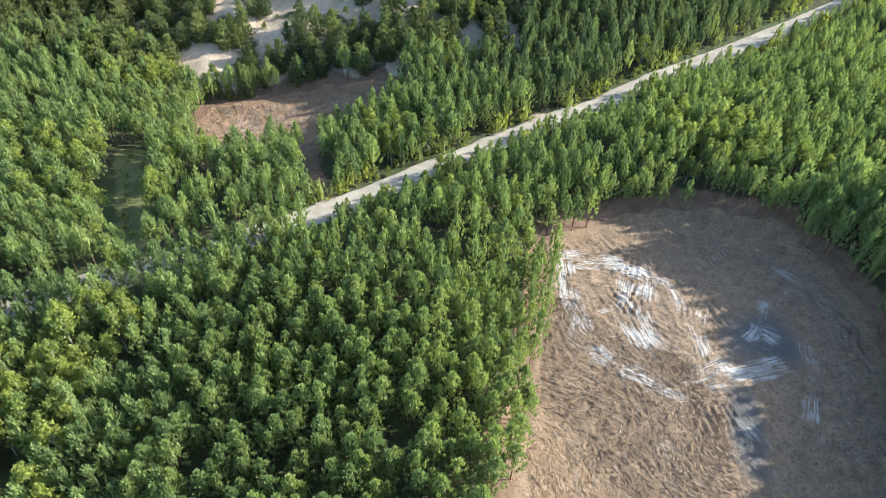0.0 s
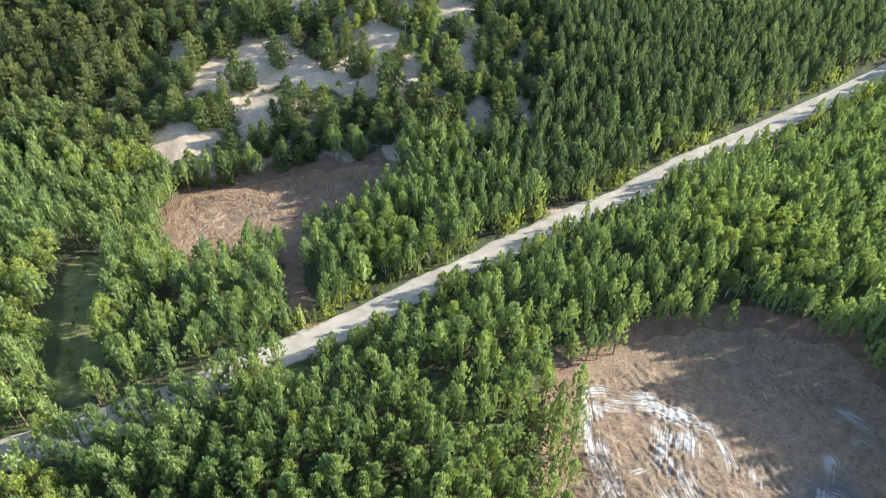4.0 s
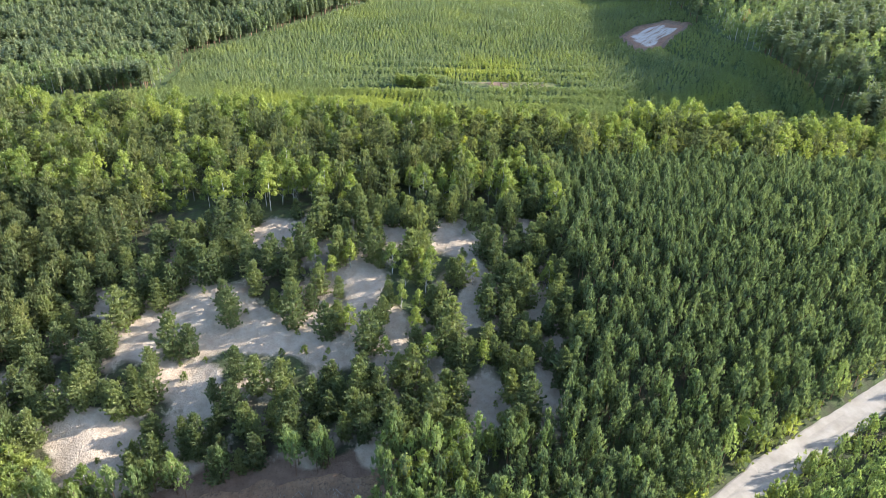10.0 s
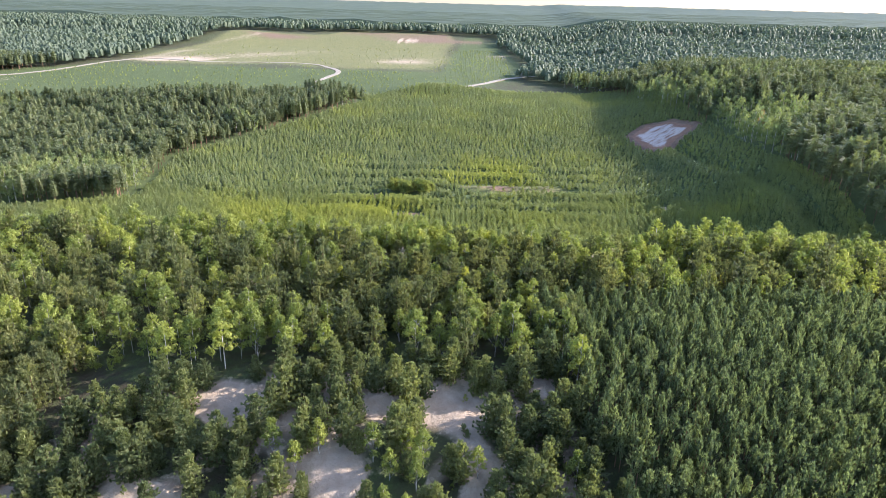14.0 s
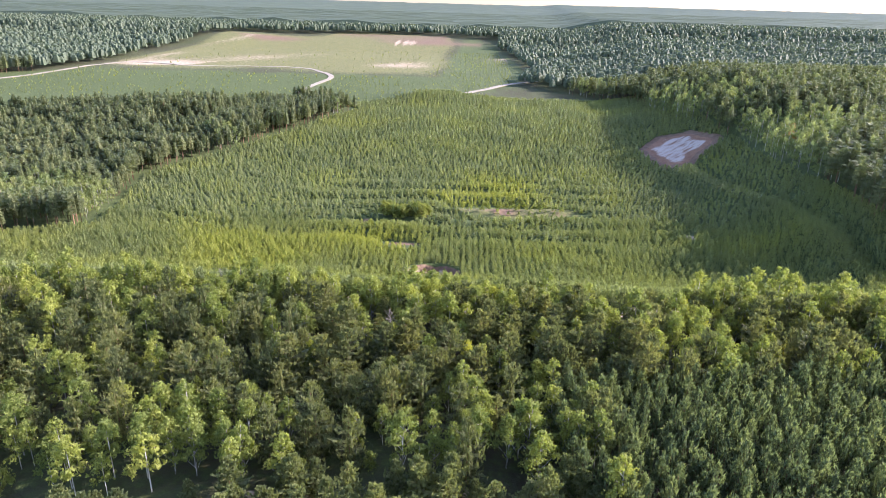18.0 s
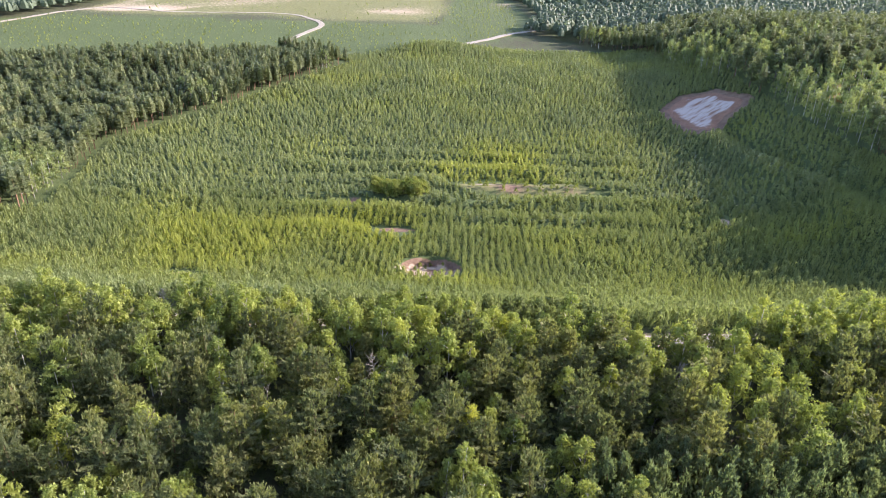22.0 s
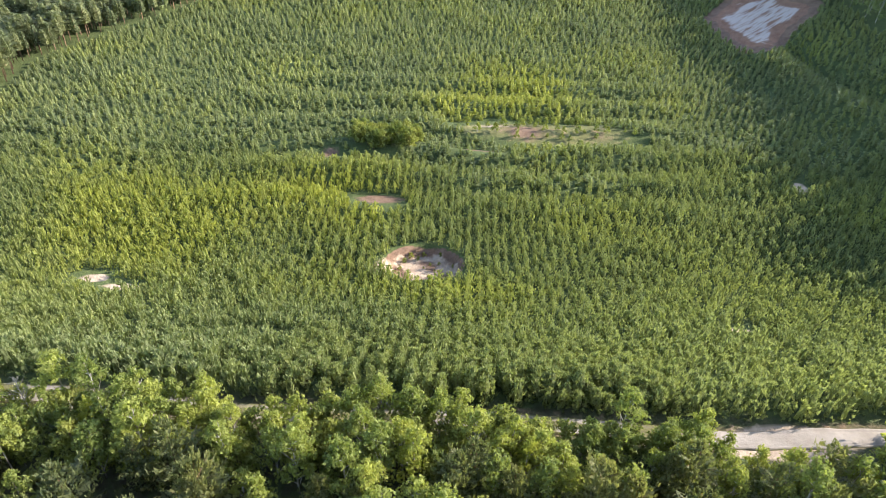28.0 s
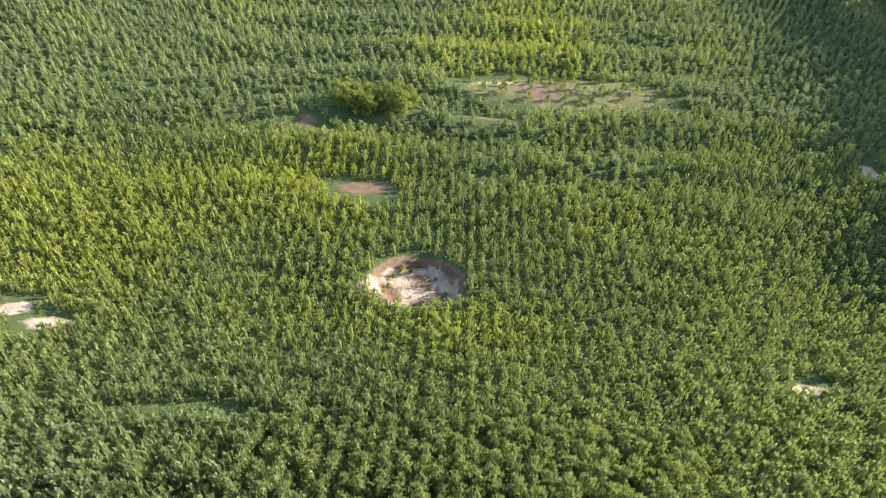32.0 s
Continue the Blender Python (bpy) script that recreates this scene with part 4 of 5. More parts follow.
BANK_PINE = Kind("bank_pine", "pine", BANK_NEEDLES, PINE_BARK, [bushy(8.0, 0.03, 2.5 + 0.2 * (i % 3), 9, 8, 240 + i, 5, 0.5) for i in range(4)],
                 BUSHY_PINE.plain, ["bushy pine with bright tips branched down to the sand"])
BIRCH_TREE = Kind("birch", "birch", BIRCH, BIRCH_BARK, [leafy(9, 0.24, 2.5, 13, 22, 4, 60 + i, 0.37, core_sides=4) for i in range(5)],
                  [(bole(9, 0.09), leafy(9, 0.26, 2.5, 9, 14, 4, 70 + i, 0.50, core_sides=4)[1]) for i in range(5)],
                  ["slim birch with pale trunk and yellow-green leaves"])
GOLD_BIRCH = Kind("yellow_birch", "birch", GOLD, BIRCH_BARK, [leafy(9, 0.20, 2.3, 13, 22, 4, 260 + i, 0.36, core_sides=4) for i in range(2)], BIRCH_TREE.plain,
                  ["birch with bright yellow leaves standing out of the wood"])
RUST_TREE = Kind("rust_tree", "tree", RUST, BIRCH_BARK, [leafy(9, 0.12, 2.6, 11, 18, 4, 270, 0.42, core_sides=4)], BIRCH_TREE.plain, ["tree with rust-coloured leaves at the edge of the wood"])
BUSH = Kind("shrub", "shrub", SHRUB, PINE_BARK, [leafy(4, 0.02, 2.0, 8, 22, 4, 80 + i, 0.34, 0.2, 0.008) for i in range(3)],
            [(None, leafy(4, 0.02, 2.0, 6, 12, 4, 90 + i, 0.46, 0.2, core_sides=4)[1]) for i in range(3)],
            ["low leafy bright green shrub"])
YELLOW_BUSH = Kind("yellow_shrub", "shrub", BIRCH, BIRCH_BARK, [leafy(4, 0.05, 1.8, 7, 14, 5, 95 + i, 0.42, 0.2, 0.008) for i in range(2)],
                   [(None, leafy(4, 0.02, 1.8, 4, 7, 3, 98 + i, 0.7, 0.2, core_sides=3)[1]) for i in range(3)],
                   ["young yellow-green birch shrub"])
SAPLING_PINE = Kind("pine_sapling", "sapling", SAPLING, PINE_BARK, [pine(3.1, 0.06, 1.30, 40, 7, 100 + i, 0.5, 0.55, 0.80, 6, 2.2, 0.66, broad=0.27, kite=True) for i in range(3)],
                    [(None, pine(3.0, 0.06, 1.30, 22, 3, 110 + i, 0.55, 0.5, 0.95, 4, 2.2, 0.65, 2, 0.48)[1]) for i in range(6)],
                    ["small planted pine sapling with upright shoots"])
FAR_SAPLING = Kind("far_sapling", "sapling", SAPLING, PINE_BARK, [], [(None, conifer(2.5, 0.02, 1.3, 3, 4, 115 + i, 4, 2.2, 0.65, 2, 0.7)[1]) for i in range(5)], ["pine sapling"])
OLD_PINE = Kind("old_pine", "pine", OLD_NEEDLES, PINE_BARK, [],
                [(bole(13, 0.2), conifer(12, 0.30 + 0.06 * (i % 3), 2.8 + 0.3 * (i % 2), 6, 7, 130 + i, 5, blunt=0.5)[1]) for i in range(6)],
                ["tall dark pine"])
FAR_BIRCH = Kind("far_birch", "birch", FAR_LEAVES, BIRCH_BARK, [], [(bole(9, 0.09), leafy(9, 0.06, 2.5, 7, 9, 2, 170 + i, 0.72, core_sides=4)[1]) for i in range(4)], ["birch"])
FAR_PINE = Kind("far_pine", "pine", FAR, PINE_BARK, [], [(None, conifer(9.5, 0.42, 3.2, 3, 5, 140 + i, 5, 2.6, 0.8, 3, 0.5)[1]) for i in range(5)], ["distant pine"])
EDGE_PINE = Kind("edge_pine", "pine", DARK_PINE, PINE_BARK, [], [(None, conifer(10, 0.25, 2.9, 3, 3, 150 + i, 4, 2.4, 0.8, 2)[1]) for i in range(4)], ["pine"])


def scatter(x0, x1, y0, y1, dx, dy, jitter, keep, turn=0.0, across=1.0):
    """Planting on a jittered grid, where keep allows."""
    n, m = int((x1 - x0) / dx) + 1, int((y1 - y0) / dy) + 1
    a, b = np.meshgrid(np.arange(n) * dx, np.arange(m) * dy)
    a = a + (np.arange(m)[:, None] % 2) * dx * 0.5 * (jitter > 0.4)
    a, b = a.ravel() + rng.uniform(-jitter, jitter, a.size) * dx * across, b.ravel() + rng.uniform(-jitter, jitter, b.size) * dy
    c, s = math.cos(turn), math.sin(turn)
    x, y = x0 + a * c - b * s, y0 + a * s + b * c
    k = keep(x, y)
    return x[k], y[k]


def plant(kind, x, y, sizes, near, stand_name, stand_label, group, tint=None):
    """The trees for which near holds stand singly, at most 300; the others are joined."""
    w = np.nonzero(near(x, y))[0]
    w = w[:300]
    for i in w:
        kind.single(float(x[i]), float(y[i]), float(sizes[i]), float(rng.uniform(0, 360)), int(rng.integers(0, 99)), group=group)
    rest = np.setdiff1d(np.arange(len(x)), w)
    if len(rest):
        kind.stand(stand_name, stand_label, x[rest], y[rest], sizes[rest], rng, tint=None if tint is None else tint[rest])


def roads_clear(x, y, g=3.4):
    return (away(FOREST_ROAD, x, y) > np.where(x < -24, 1.6, g - 0.3)) & (away(RIDGE_ROAD, x, y) > g - 0.6)


# stands on the near slope, south of the bank
def south(x, y):
    return roads_clear(x, y) & (wobble(x, y, 5.5, 7.7) > -0.66) & (signed(CLEARING, x, y) + 0.8 * wobble(x, y, 6, 1.0) > 0.0) & (signed(FELLED, x, y) > 1.0) & (away(LANE, x, y) > 2.4) & (away(GLADE, x, y) > 4.2) & ~inside(BANK, x, y)


sx, sy = scatter(-105, 170, -15, 205, 2.45, 2.45, 0.38, lambda x, y: south(x, y) & (y < 150 + 0.3 * np.maximum(0, x)) & (np.abs(x) < 0.75 * (y + 70)))
mixed = wobble(sx, sy, 17, 4.0) + 0.7 * np.exp(-((sx + 47) / 8) ** 2 - ((sy - 50) / 14) ** 2) + 0.3 * (sx < -45) + 0.8 * np.exp(-((sx - 8) / 9) ** 2 - ((sy - 124) / 4) ** 2) + rng.normal(0, 0.35, len(sx)) > 0.95
road_y = np.interp(sx, [p[0] for p in FOREST_ROAD], [p[1] for p in FOREST_ROAD])
low_side = (sx > -20) & (sy < road_y) & (away(FOREST_ROAD, sx, sy) < 9)
size = rng.uniform(0.80, 1.14, len(sx)) * np.where(low_side, 0.62, 1.0) * np.where((sx > 58) & (sy < 100), 1.42, 1.0)
# shade put into the colour: these young pines get the darker SLOPE needles
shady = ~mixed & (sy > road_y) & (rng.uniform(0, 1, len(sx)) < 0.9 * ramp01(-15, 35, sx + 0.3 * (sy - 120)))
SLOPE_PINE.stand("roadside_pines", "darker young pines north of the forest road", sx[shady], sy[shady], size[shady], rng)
mixed_or_shady = mixed | shady
plant(YOUNG_PINE, sx[~mixed_or_shady], sy[~mixed_or_shady], size[~mixed_or_shady], lambda x, y: (np.abs(x + 8) < 27) & (y > 33) & (y < 80), "pine_stand", "dense stand of young pines on the south side", "young pines by the clearing")
plant(BIRCH_TREE, sx[mixed], sy[mixed], size[mixed] * 0.95, lambda x, y: (np.abs(x) < 55) & (y > 40), "birch_stand", "scattered birches among the pines", "birches among the pines")

ex, ey = scatter(14, 170, 146, 232, 2.4, 2.4, 0.34, lambda x, y: roads_clear(x, y) & ~inside(BANK, x, y) & (y > 150 + 0.3 * (x - 0)) & (y < 226 + 0.1 * x))
OLD = rng.uniform(0.85, 1.1, len(ex))
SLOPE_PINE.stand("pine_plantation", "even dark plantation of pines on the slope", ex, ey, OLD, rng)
wx, wy = scatter(-190, -70, 140, 206, 3.2, 3.2, 0.42, lambda x, y: ~inside(BANK, x, y) & roads_clear(x, y) & (signed(FELLED, x, y) > 1))
BUSHY_PINE.stand("pine_thicket", "thicket of pines beside the sandy bank", wx, wy, rng.uniform(0.7, 1.2, len(wx)), rng)

# the sandy bank: single pines, birches and shrubs
BANK_PINES = [(-51.3, 164.6), (-42.8, 171.6), (-50, 180.2), (-39.9, 178.5), (-31.3, 172.2), (-24.4, 169.3), (-16.6, 167.4), (-34.6, 185.8), (-30.1, 195.1), (-18.5, 188.4), (-10.5, 188), (-38.5, 160), (-59.8, 177.5), (-9.2, 196.4),
              (10, 179.7), (5.3, 175.2), (-1.3, 169.5), (-7.9, 161.5), (-3.3, 153.3), (11.7, 162.5), (11.9, 155.3), (18, 161.6), (21.9, 169.3), (16.6, 173), (-9.9, 148.3), (-34.3, 157.8), (-63, 170.3)]
BANK_BIRCHES = [(-29.6, 185.3), (-25.6, 183.1), (-22.4, 185.7), (-13.9, 185.3), (-11, 182.3), (-8.6, 186.4), (-6, 184.9), (-11.3, 176.4), (-7.8, 175.2), (-6.8, 181), (2.4, 183), (4.3, 164.6), (17.1, 182.3), (22.2, 172.6), (24.4, 157.7), (-20.2, 169.8), (-13.1, 165), (-8.1, 171.1), (-5.4, 164.1)]
BANK_SHRUBS = [(-48.1, 160.1), (-47.1, 147.7), (-57.3, 145.5), (7.4, 155.1), (1.7, 159.6), (-45.5, 164), (-28, 166), (-32, 165.5), (-24, 164.8), (-61, 172)]
for i, (x, y) in enumerate(BANK_PINES):
    BANK_PINE.single(x, y, (1.2, 1.02, 1.12, 0.92)[i % 4], i * 77, i, group="pines on the sandy bank")
for i, (x, y) in enumerate(BANK_BIRCHES):
    BIRCH_TREE.single(x, y, (0.85, 0.68, 0.76)[i % 3], i * 91, i, "small birch with yellowing top on the sandy bank", "birches on the sandy bank")
for i, (x, y) in enumerate(BANK_SHRUBS):
    BUSH.single(x, y, (0.5, 0.4, 0.32)[i % 3], i * 53, i, "small shrub growing in bare sand", "shrubs on the sandy bank")
for i, (x, y) in enumerate([(-61, 139.5), (-58, 138.5), (-55.2, 138.8), (-52.5, 138.6), (-50, 139.4), (-47.8, 140)]):
    BANK_PINE.single(x, y, (0.55, 0.48, 0.6)[i % 3], i * 61, i, "low bushy pine at the edge of the felled ground", "pines on the sandy bank")


def bank_gap(x, y):
    """Where the bank is closed by pines."""
    return inside(BANK, x, y) & (rng.uniform(0, 1, len(x)) < 0.94) & np.all([np.hypot((x - a) / c, (y + 2.6 - b) / (d + 2.6)) > 1 for a, b, c, d in OPENINGS], axis=0)


bx, by = scatter(-90, 28, 140, 208, 3.3, 3.3, 0.42, bank_gap)
free = np.array([min(math.hypot(a - p, b - q) for p, q in BANK_PINES + BANK_BIRCHES) > 2.2 for a, b in zip(bx, by)])
bx, by = bx[free], by[free]
for x, y in zip(bx, by):
    BANK_PINE.single(float(x), float(y), float(rng.uniform(0.6, 1.02)), float(rng.uniform(0, 360)), int(rng.integers(0, 9)), group="pines on the sandy bank")

for i, (x, y) in enumerate(((-54, 84), (-57, 88), (-54.5, 91), (-59, 94), (-57, 98), (-61, 100), (-59.5, 104), (-63, 107), (-56, 86), (-60, 97))):
    YELLOW_BUSH.single(x, y, (0.3, 0.42, 0.24)[i % 3], i * 71, i, "small yellowing shrub in the grassy glade", "shrubs in the glade")

# scrub along the forest road, foliage down to the verge
vx, vy = scatter(-28, 150, 60, 215, 1.9, 1.9, 0.45, lambda x, y: (away(FOREST_ROAD, x, y) > 2.9) & (away(FOREST_ROAD, x, y) < 4.9) & (np.hypot((x - 24) / 6, (y - 129) / 3) > 1) & (rng.uniform(0, 1, len(x)) < 0.85))
w = rng.uniform(0, 1, len(vx)) < 0.35
BUSH.stand("verge_scrub", "leafy scrub along the verge of the road", vx[w], vy[w], rng.uniform(0.3, 0.7, w.sum()), rng)
SAPLING_PINE.stand("verge_pines", "small pines along the verge of the road", vx[~w], vy[~w], rng.uniform(0.6, 1.6, (~w).sum()), rng)
tx, ty = scatter(-80, 22, 142, 204, 3.6, 3.6, 0.48, lambda x, y: inside(BANK, x, y) & (rng.uniform(0, 1, len(x)) < 0.22))
for i, (x, y) in enumerate(zip(tx, ty)):
    (BIRCH_TREE, SAPLING_PINE, BUSH)[i % 3].single(float(x), float(y), float(rng.uniform(0.35, 0.6)) * (0.55, 0.9, 0.55)[i % 3], i * 37.0, i,
        ("thin birch sapling in the sand", "stunted pine in the sand", "small shrub growing in bare sand")[i % 3], "young growth on the sandy bank")

# plateau of birch and pine above the bank
px_, py_ = scatter(-190, 190, 203, 268, 3.75, 3.75, 0.45, lambda x, y: roads_clear(x, y, 3.0) & (wobble(x, y, 10, 4.4) > -0.72) & (y < 262 + 0.02 * x) & ((x < 22) | (y > 224 + 0.1 * x)) & (signed(BANK, x, y) > 1) & (np.hypot((x - 37) / 7, (y - 259) / 5) > 1) & ((y < 254) | (np.abs(x) > 120)))
what = rng.uniform(0, 1, len(px_)) + 0.28 * wobble(px_, py_, 14, 9.0) + 0.25 * ramp01(222, 206, py_) + 0.2 * ramp01(245, 260, py_)
psize = rng.uniform(0.75, 1.28, len(px_))
near = lambda x, y: np.abs(x) < 42
w = what > 0.62
plant(BIRCH_TREE, px_[w], py_[w], psize[w], near, "plateau_birches", "band of birches with autumn-tinged leaves", "birches on the plateau")
v = (what <= 0.62) & (what > 0.50)
plant(BUSH, px_[v], py_[v], psize[v], near, "plateau_shrubs", "undergrowth of leafy shrubs", "shrubs on the plateau")
w = what <= 0.50
plant(BUSHY_PINE, px_[w], py_[w], psize[w] * 1.1, lambda x, y: (np.abs(x) < 30) & (y > 225), "plateau_pines", "pines mixed among the birches", "pines on the plateau")

# single trees that have turned yellow or rusty
GOLD_SPOTS = [(44.6, 244), (50, 239.8), (0, 232), (31.5, 237.7), (22, 248.6), (-6, 249.2), (5.2, 253.4), (41.5, 253.4), (-43.3, 257), (58.8, 241.8), (42.4, 250.9), (-11.2, 224.2), (-51.8, 225.3), (9.3, 220.1), (-26.6, 230.7), (53, 249)]
for i, (x, y) in enumerate(GOLD_SPOTS):
    GOLD_BIRCH.single(x, y, (0.85, 0.62, 0.98, 0.72)[i % 4], i * 83, i, group="yellow birches on the plateau")
RUST_TREE.single(139, 419, 1.25, 40, 0, group="trees at the eastern edge")

# bare and withered trees
dead_mesh = tree_mesh("trunk", dead(8, 5), DEAD_WOOD)
for i, (x, y) in enumerate(DEAD_TREES):
    ob = new("dead_tree")
    part("trunk", dead_mesh, ob)
    ob.matrix_basis = pose(x, y, float(ground_z(x, y)) - 0.05, 0, 3, i * 70) @ Matrix.Diagonal((1, 1, 0.95 + 0.1 * (i % 2), 1))
    tagged(ob, "bare grey dead tree among the birches", "dead tree", "dead trees on the plateau")

# young plantation in rows on the quarry floor

def plantation(x, y):
    dx, dy = 1.6 * wobble(x, y, 4.0, 3.0), 1.2 * wobble(x, y, 4.5, 8.0)
    bare = (np.hypot((x - PIT[0]) / PIT[2], (y - PIT[1]) / PIT[3]) < 1.12) | (np.hypot((x + dx + 70) / 4.4, (y + dy - 303.5) / 3) < 1) | (np.hypot((x + dx + 64) / 5, (y + dy - 300) / 2.8) < 1) | (np.hypot((x + dx + 21 + 0.5 * (y - 337)) / 7.5, (y + dy - 337) / 4) < 1)
    bare |= np.hypot((x - 20) / 27, (y - 376 - 0.08 * (20 - x)) / 8.5) + 0.12 * wobble(x, y, 4, 1.0) < 1
    bare |= (np.hypot((x + 36) / 4.5, (y - 359) / 4) < 1) | (np.hypot((x - 77) / 2.5, (y - 346) / 3.5) < 1) | (np.hypot((x - 46) / 6, (y - 293.5) / 1.8) < 1)
    bare |= (np.hypot((x - 3) / 9, (y - 362.5) / 2.6) < 1) | (np.hypot((x + 23.5) / 11, (y - 366.5) / 7.5) < 1) | (signed(PALE_POND, x, y) < 4)
    bare |= (np.hypot((x + 36) / 11, (y - 283) / 1.4) < 1) | (np.hypot((x + 54) / 2, (y - 285) / 1.6) < 1)
    return ~bare & (away(RIDGE_ROAD, x, y) > 2.8) & (signed(OLD_STAND, x, y) > 2.2) & (y > 265) & (signed(FIELD, x, y) > 4) & (x < 128) & (np.abs(x) < 36 + 0.75 * (y - 142))


def yellowing(x, y):
    return (rng.uniform(0.15, 0.48, len(x)) + 1.1 * np.exp(-((x + 66) / 24) ** 2 - ((y - 325) / 20) ** 2) + 0.9 * np.exp(-((x - 14) / 24) ** 2 - ((y - 404) / 24) ** 2)
            + 0.45 * np.exp(-((x + 25) / 14) ** 2 - ((y - 335) / 12) ** 2) + 0.4 * np.exp(-(x / 26) ** 2 - ((y - 303) / 6) ** 2) + 0.3 * wobble(x, y, 16, 2.0) - 0.28 * (1 - ramp01(284, 300, y)))


def sapling_size(x, y):
    return np.where(np.hypot((x + 23.5) / 9, (y - 367) / 6) < 1, 1.6, 1.0) * rng.uniform(0.66, 0.98, len(x)) * (1.0 + 0.32 * (1 - ramp01(270, 300, y))) * (1 + 0.14 * wobble(x, y, 12, 3))


def seam(x, y):
    return y + 16 * wobble(x, y, 26, 1.0) + rng.uniform(-12, 12, len(x))


qx, qy = scatter(-200, 130, 264, 392, 1.9, 1.55, 0.36, lambda x, y: plantation(x, y) & (seam(x, y) < 358), across=0.75)
plant(SAPLING_PINE, qx, qy, sapling_size(qx, qy), lambda x, y: (np.abs(x) < 26) & (y < 296), "sapling_rows", "plantation of small pines in close rows", "planted pine saplings", yellowing(qx, qy))
qx, qy = scatter(-200, 130, 330, 600, 1.9, 1.8, 0.42, lambda x, y: plantation(x, y) & (seam(x, y) > 357), across=0.95)
FAR_SAPLING.stand("far_sapling_rows", "far part of the young pine plantation", qx, qy, sapling_size(qx, qy) * (1 + 0.2 * ramp01(430, 520, qy)), rng, tint=yellowing(qx, qy))

# yellowish birch scrub among the saplings, weeds in the pit, and the hedge along the ridge road
yx, yy = scatter(-100, 60, 280, 440, 3.1, 3.1, 0.45, lambda x, y: (np.exp(-((x + 66) / 20) ** 2 - ((y - 324) / 18) ** 2) + 0.8 * np.exp(-((x - 14) / 22) ** 2 - ((y - 404) / 24) ** 2) + 0.75 * np.exp(-((x - 24) / 24) ** 2 - ((y - 377) / 8) ** 2) + 0.5 * np.exp(-((x + 20) / 9) ** 2 - ((y - 333) / 5) ** 2) > rng.uniform(0.15, 1.0, len(x))) & (np.hypot((x - PIT[0]) / PIT[2], (y - PIT[1]) / PIT[3]) > 1.1))
plant(YELLOW_BUSH, yx, yy, rng.uniform(0.35, 0.75, len(yx)), lambda x, y: (np.abs(x) < 40) & (y < 390), "birch_scrub", "yellowish birch scrub among the young pines", "birch shrubs in the plantation")
for i, (x, y, s) in enumerate(((-13.5, 316.5, 0.35), (-14.2, 314.2, 0.3), (-12.2, 318, 0.4), (-9.5, 319, 0.32), (-6.3, 316.4, 0.22), (-7.2, 314.2, 0.16), (-4.6, 313.2, 0.18), (-9, 309.6, 0.25), (-6.8, 309.4, 0.22), (-12.6, 309.8, 0.24), (-8.2, 316.0, 0.2), (-9.4, 315.0, 0.16), (-7.6, 312.6, 0.14), (-5.4, 311.4, 0.16), (-10.4, 312.0, 0.13), (-6.2, 318.2, 0.26), (-3.6, 315.6, 0.2), (-8.2, 310.6, 0.2), (-5.2, 309.9, 0.2), (-10.8, 317.6, 0.3), (-14.9, 312.4, 0.22))):
    BUSH.single(x, y, s, i * 40, i, "weedy shrub in the sand pit", "shrubs in the sand pit")
cx_, cy_ = scatter(-33, -13, 359, 374, 2.1, 2.1, 0.4, lambda x, y: np.hypot((x + 22.5) / 9.2, (y - 366.5) / 5) < 1)
for i, (x, y) in enumerate(zip(cx_, cy_)):
    BUSH.single(float(x), float(y), float(rng.uniform(1.0, 1.45)), i * 47.0, i, "leafy bush in a clump inside the plantation", "clump of bushes in the plantation")
hx, hy = scatter(-120, 120, 254.0, 261.6, 2.7, 2.3, 0.42, lambda x, y: roads_clear(x, y, 2.4) & (np.hypot((x - 37.5) / 7, (y - 258) / 5) > 1) & (rng.uniform(0, 1, len(x)) < 0.88))
hk = rng.uniform(0, 1, len(hx))
hs_ = rng.uniform(0.8, 1.25, len(hx)) * (1 + 0.25 * ((hx > 41) & (hx < 90))) * (1 - 0.25 * ((hx > 25) & (hx < 39)))
w = hk < 0.45
plant(BIRCH_TREE, hx[w], hy[w], hs_[w] * 0.92, lambda x, y: np.abs(x) < 46, "road_birches", "birches along the ridge track", "birches on the plateau")
plant(BUSH, hx[~w], hy[~w], hs_[~w] * 1.35, lambda x, y: np.abs(x) < 46, "road_shrubs", "shrubs along the ridge track", "shrubs on the plateau")

# low scrub on the meadow and on the mound
mx, my = scatter(-400, 40, 515, 960, 4.8, 4.8, 0.5, lambda x, y: ((signed(FIELD, x, y) < -6) & (rng.uniform(0, 1, len(x)) < np.where(y < 690, 0.55 + 0.5 * wobble(x, y, 30, 3.0), 0.07 + 0.75 * ramp01(-40, 0, x - 0.03 * (y - 700)))) & (away([(-351, 621), (-322, 715), (-303, 748), (-242, 731), (-153, 742), (-127, 715), (-110, 678), (-116, 633)], x, y) > 7)) | (np.hypot((x + 28) / 34, (y - 590) / 20) < 1) & (rng.uniform(0, 1, len(x)) < 0.7))
FAR_SAPLING.stand("meadow_scrub", "low green scrub on the dry meadow", mx, my, rng.uniform(0.25, 0.75, len(mx)), rng)

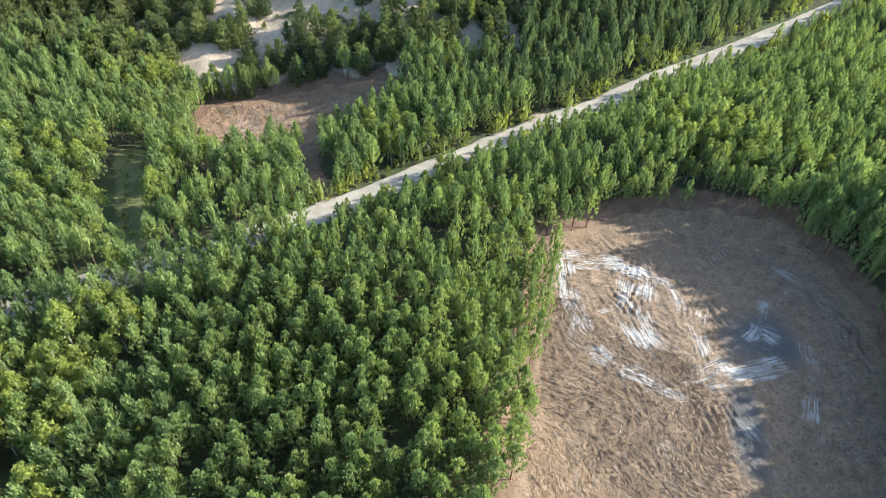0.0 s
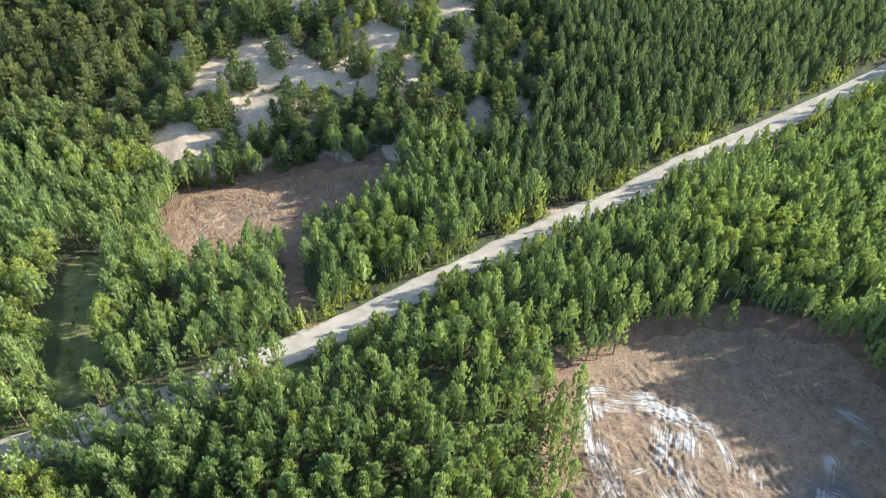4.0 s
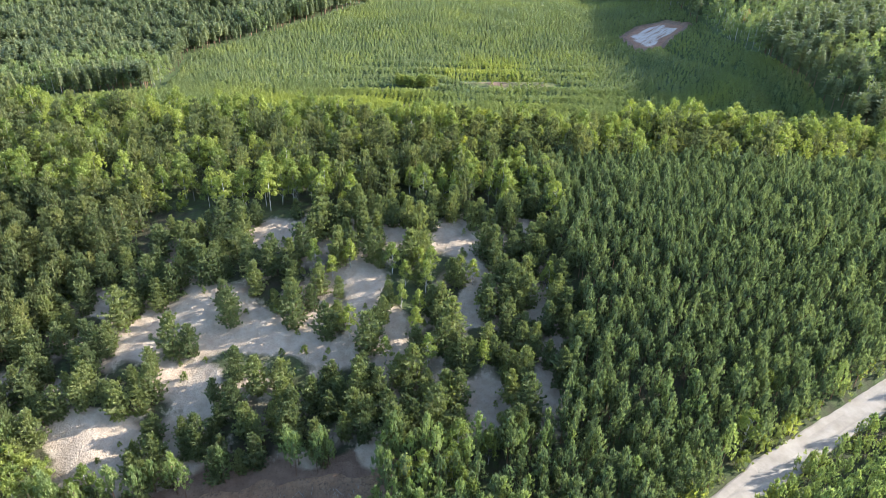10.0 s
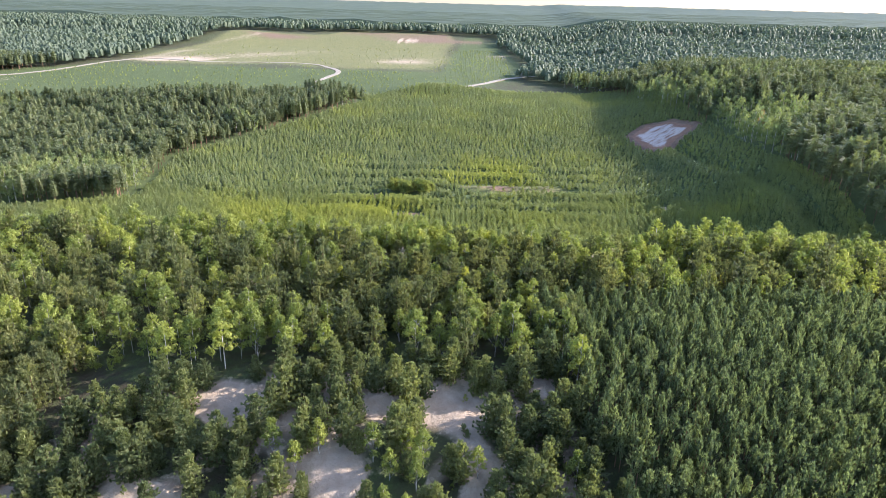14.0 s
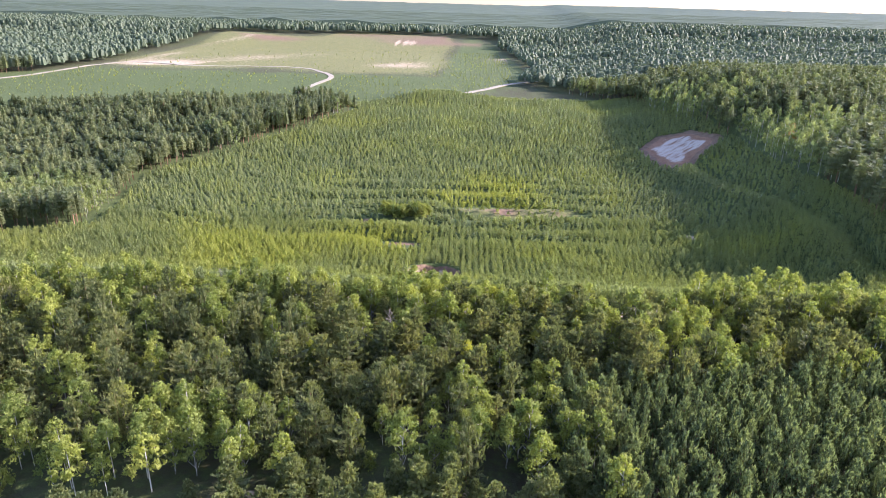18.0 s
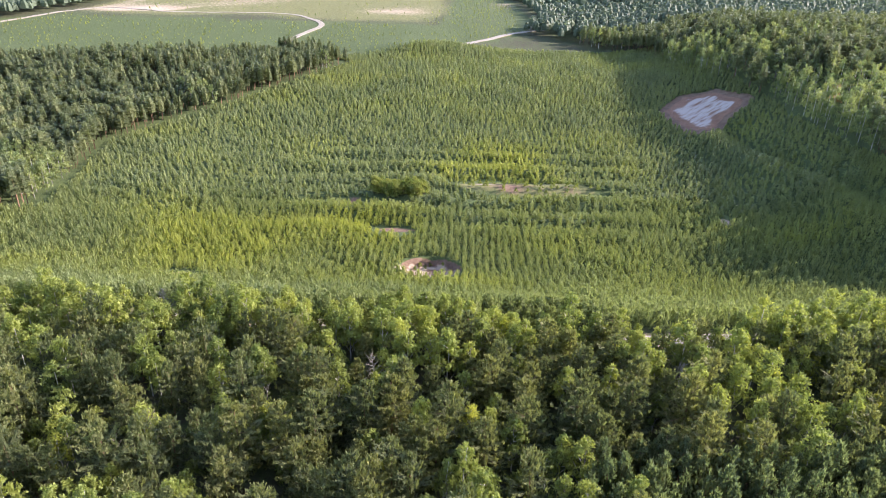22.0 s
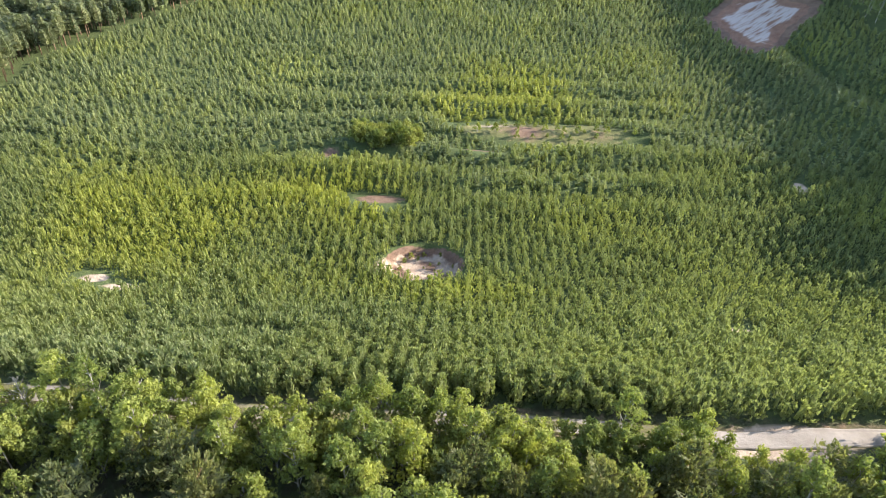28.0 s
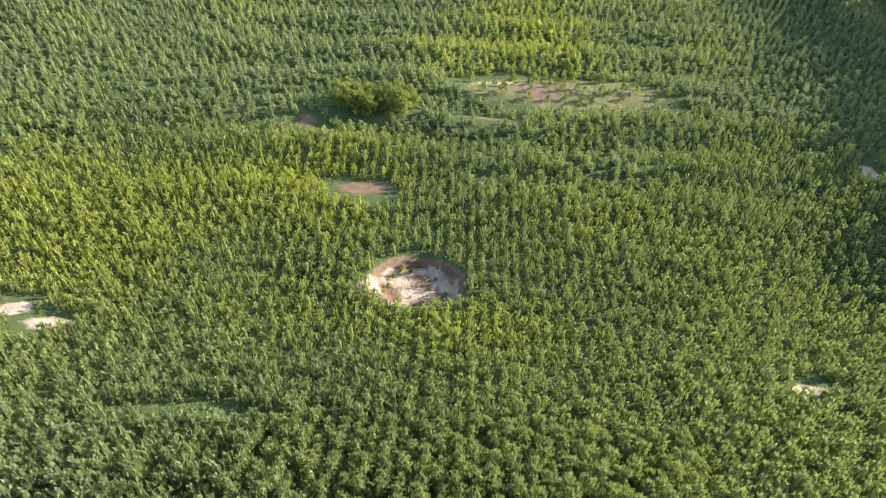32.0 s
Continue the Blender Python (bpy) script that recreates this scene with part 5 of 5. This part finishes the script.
# older stands round the quarry, and the woods to the horizon
ox, oy = scatter(-420, -60, 325, 565, 3.6, 3.6, 0.42, lambda x, y: inside(OLD_STAND, x, y) & (x > -0.72 * y))
w = (wobble(ox, oy, 22, 6.0) + rng.normal(0, 0.35, len(ox)) + 1.3 * ramp01(400, 360, oy) * ramp01(-230, -180, ox)) > 0.95
OLD_PINE.stand("old_pine_block", "block of tall dark pines beside the plantation", ox[~w], oy[~w], rng.uniform(0.72, 1.08, (~w).sum()) * (1 - 0.22 * (wobble(ox[~w], oy[~w], 30, 2.0) > 0.25)), rng)
FAR_BIRCH.stand("block_birches", "birches at the near side of the old pines", ox[w], oy[w], rng.uniform(0.9, 1.3, w.sum()), rng)


def east(x, y):
    edge = np.interp(y, [p[1] for p in EAST_EDGE], [p[0] for p in EAST_EDGE])
    return (x > edge) & (x < 0.74 * y)


rx, ry = scatter(60, 480, 250, 640, 4.9, 4.9, 0.45, lambda x, y: east(x, y))
rim = rx - np.interp(ry, [p[1] for p in EAST_EDGE], [p[0] for p in EAST_EDGE])
w = wobble(rx, ry, 40, 2.0) + rng.normal(0, 0.3, len(rx)) + 0.45 * (rim < 24) * (ry < 520) > 0.3
FAR_BIRCH.stand("east_birches", "light birches on the far bank", rx[w], ry[w], rng.uniform(1.0, 1.5, w.sum()), rng)
OLD_PINE.stand("east_pines", "pine forest on the far bank", rx[~w], ry[~w], rng.uniform(0.9, 1.25, (~w).sum()), rng)
fx, fy = scatter(-1000, 1000, 640, 1300, 6.5, 6.5, 0.45, lambda x, y: ((y < 820) | (rng.uniform(0, 1, len(x)) < 0.62)) & (signed(FIELD, x, y) > 3) & (np.abs(x) < 0.74 * y) & ~((y < 660) & (x > -330) & (x < 60)) & ((x < -330) | (x > 40) | (y > 1100)))
# FAR needles carry the haze in their colour, here and on the canopy
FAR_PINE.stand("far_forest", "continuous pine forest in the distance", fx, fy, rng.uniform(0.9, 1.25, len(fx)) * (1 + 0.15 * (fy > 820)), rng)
lx, ly = scatter(-700, -100, 330, 660, 5.0, 5.0, 0.45, lambda x, y: (signed(FIELD, x, y) > 3) & (np.abs(x) < 0.74 * y) & (signed(OLD_STAND, x, y) > 4) & (x < -345) & (y > 400))
OLD_PINE.stand("west_pines", "tall pines west of the meadow", lx, ly, rng.uniform(0.9, 1.2, len(lx)), rng)
cx_, cy_ = np.linspace(-5000, 5000, 240), np.concatenate([np.linspace(1240, 2400, 110), np.linspace(2420, 6400, 60)])
CX, CY = np.meshgrid(cx_, cy_)
CZ = ground_z(CX, CY) + 13 + 3.0 * rng.uniform(-1, 1, CX.shape) + 1.2 * wobble(CX, CY, 160, 1.0)
CZ[0] -= 14
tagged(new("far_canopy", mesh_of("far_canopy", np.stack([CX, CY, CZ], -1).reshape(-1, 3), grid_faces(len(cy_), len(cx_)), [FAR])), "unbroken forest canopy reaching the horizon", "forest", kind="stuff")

# the woods go on to both sides and behind
kx, ky = scatter(-330, 330, -110, 420, 5.2, 5.2, 0.45, lambda x, y: roads_clear(x, y, 4.0) & (((np.abs(x) > 0.75 * (y + 70)) & (y < 205)) | ((x < -104) & (y < 141)) | ((x > 168) & (y < 260)) | ((y < -14) & (np.abs(x) < 60)) | ((np.abs(x) > 188) & (y > 200) & (y < 270)) | ((x < -175) & (y > 262) & (y < 332) & (-x > 36 + 0.75 * (y - 142))) | (x > np.maximum(0.74 * y, 140)) & (y > 250) | ((x < -0.72 * y) & (y > 330))) & (signed(CLEARING, x, y) > 1) & (signed(BANK, x, y) > 1))
EDGE_PINE.stand("side_woods", "pine woods to both sides of the open ground", kx, ky, rng.uniform(0.8, 1.2, len(kx)), rng)
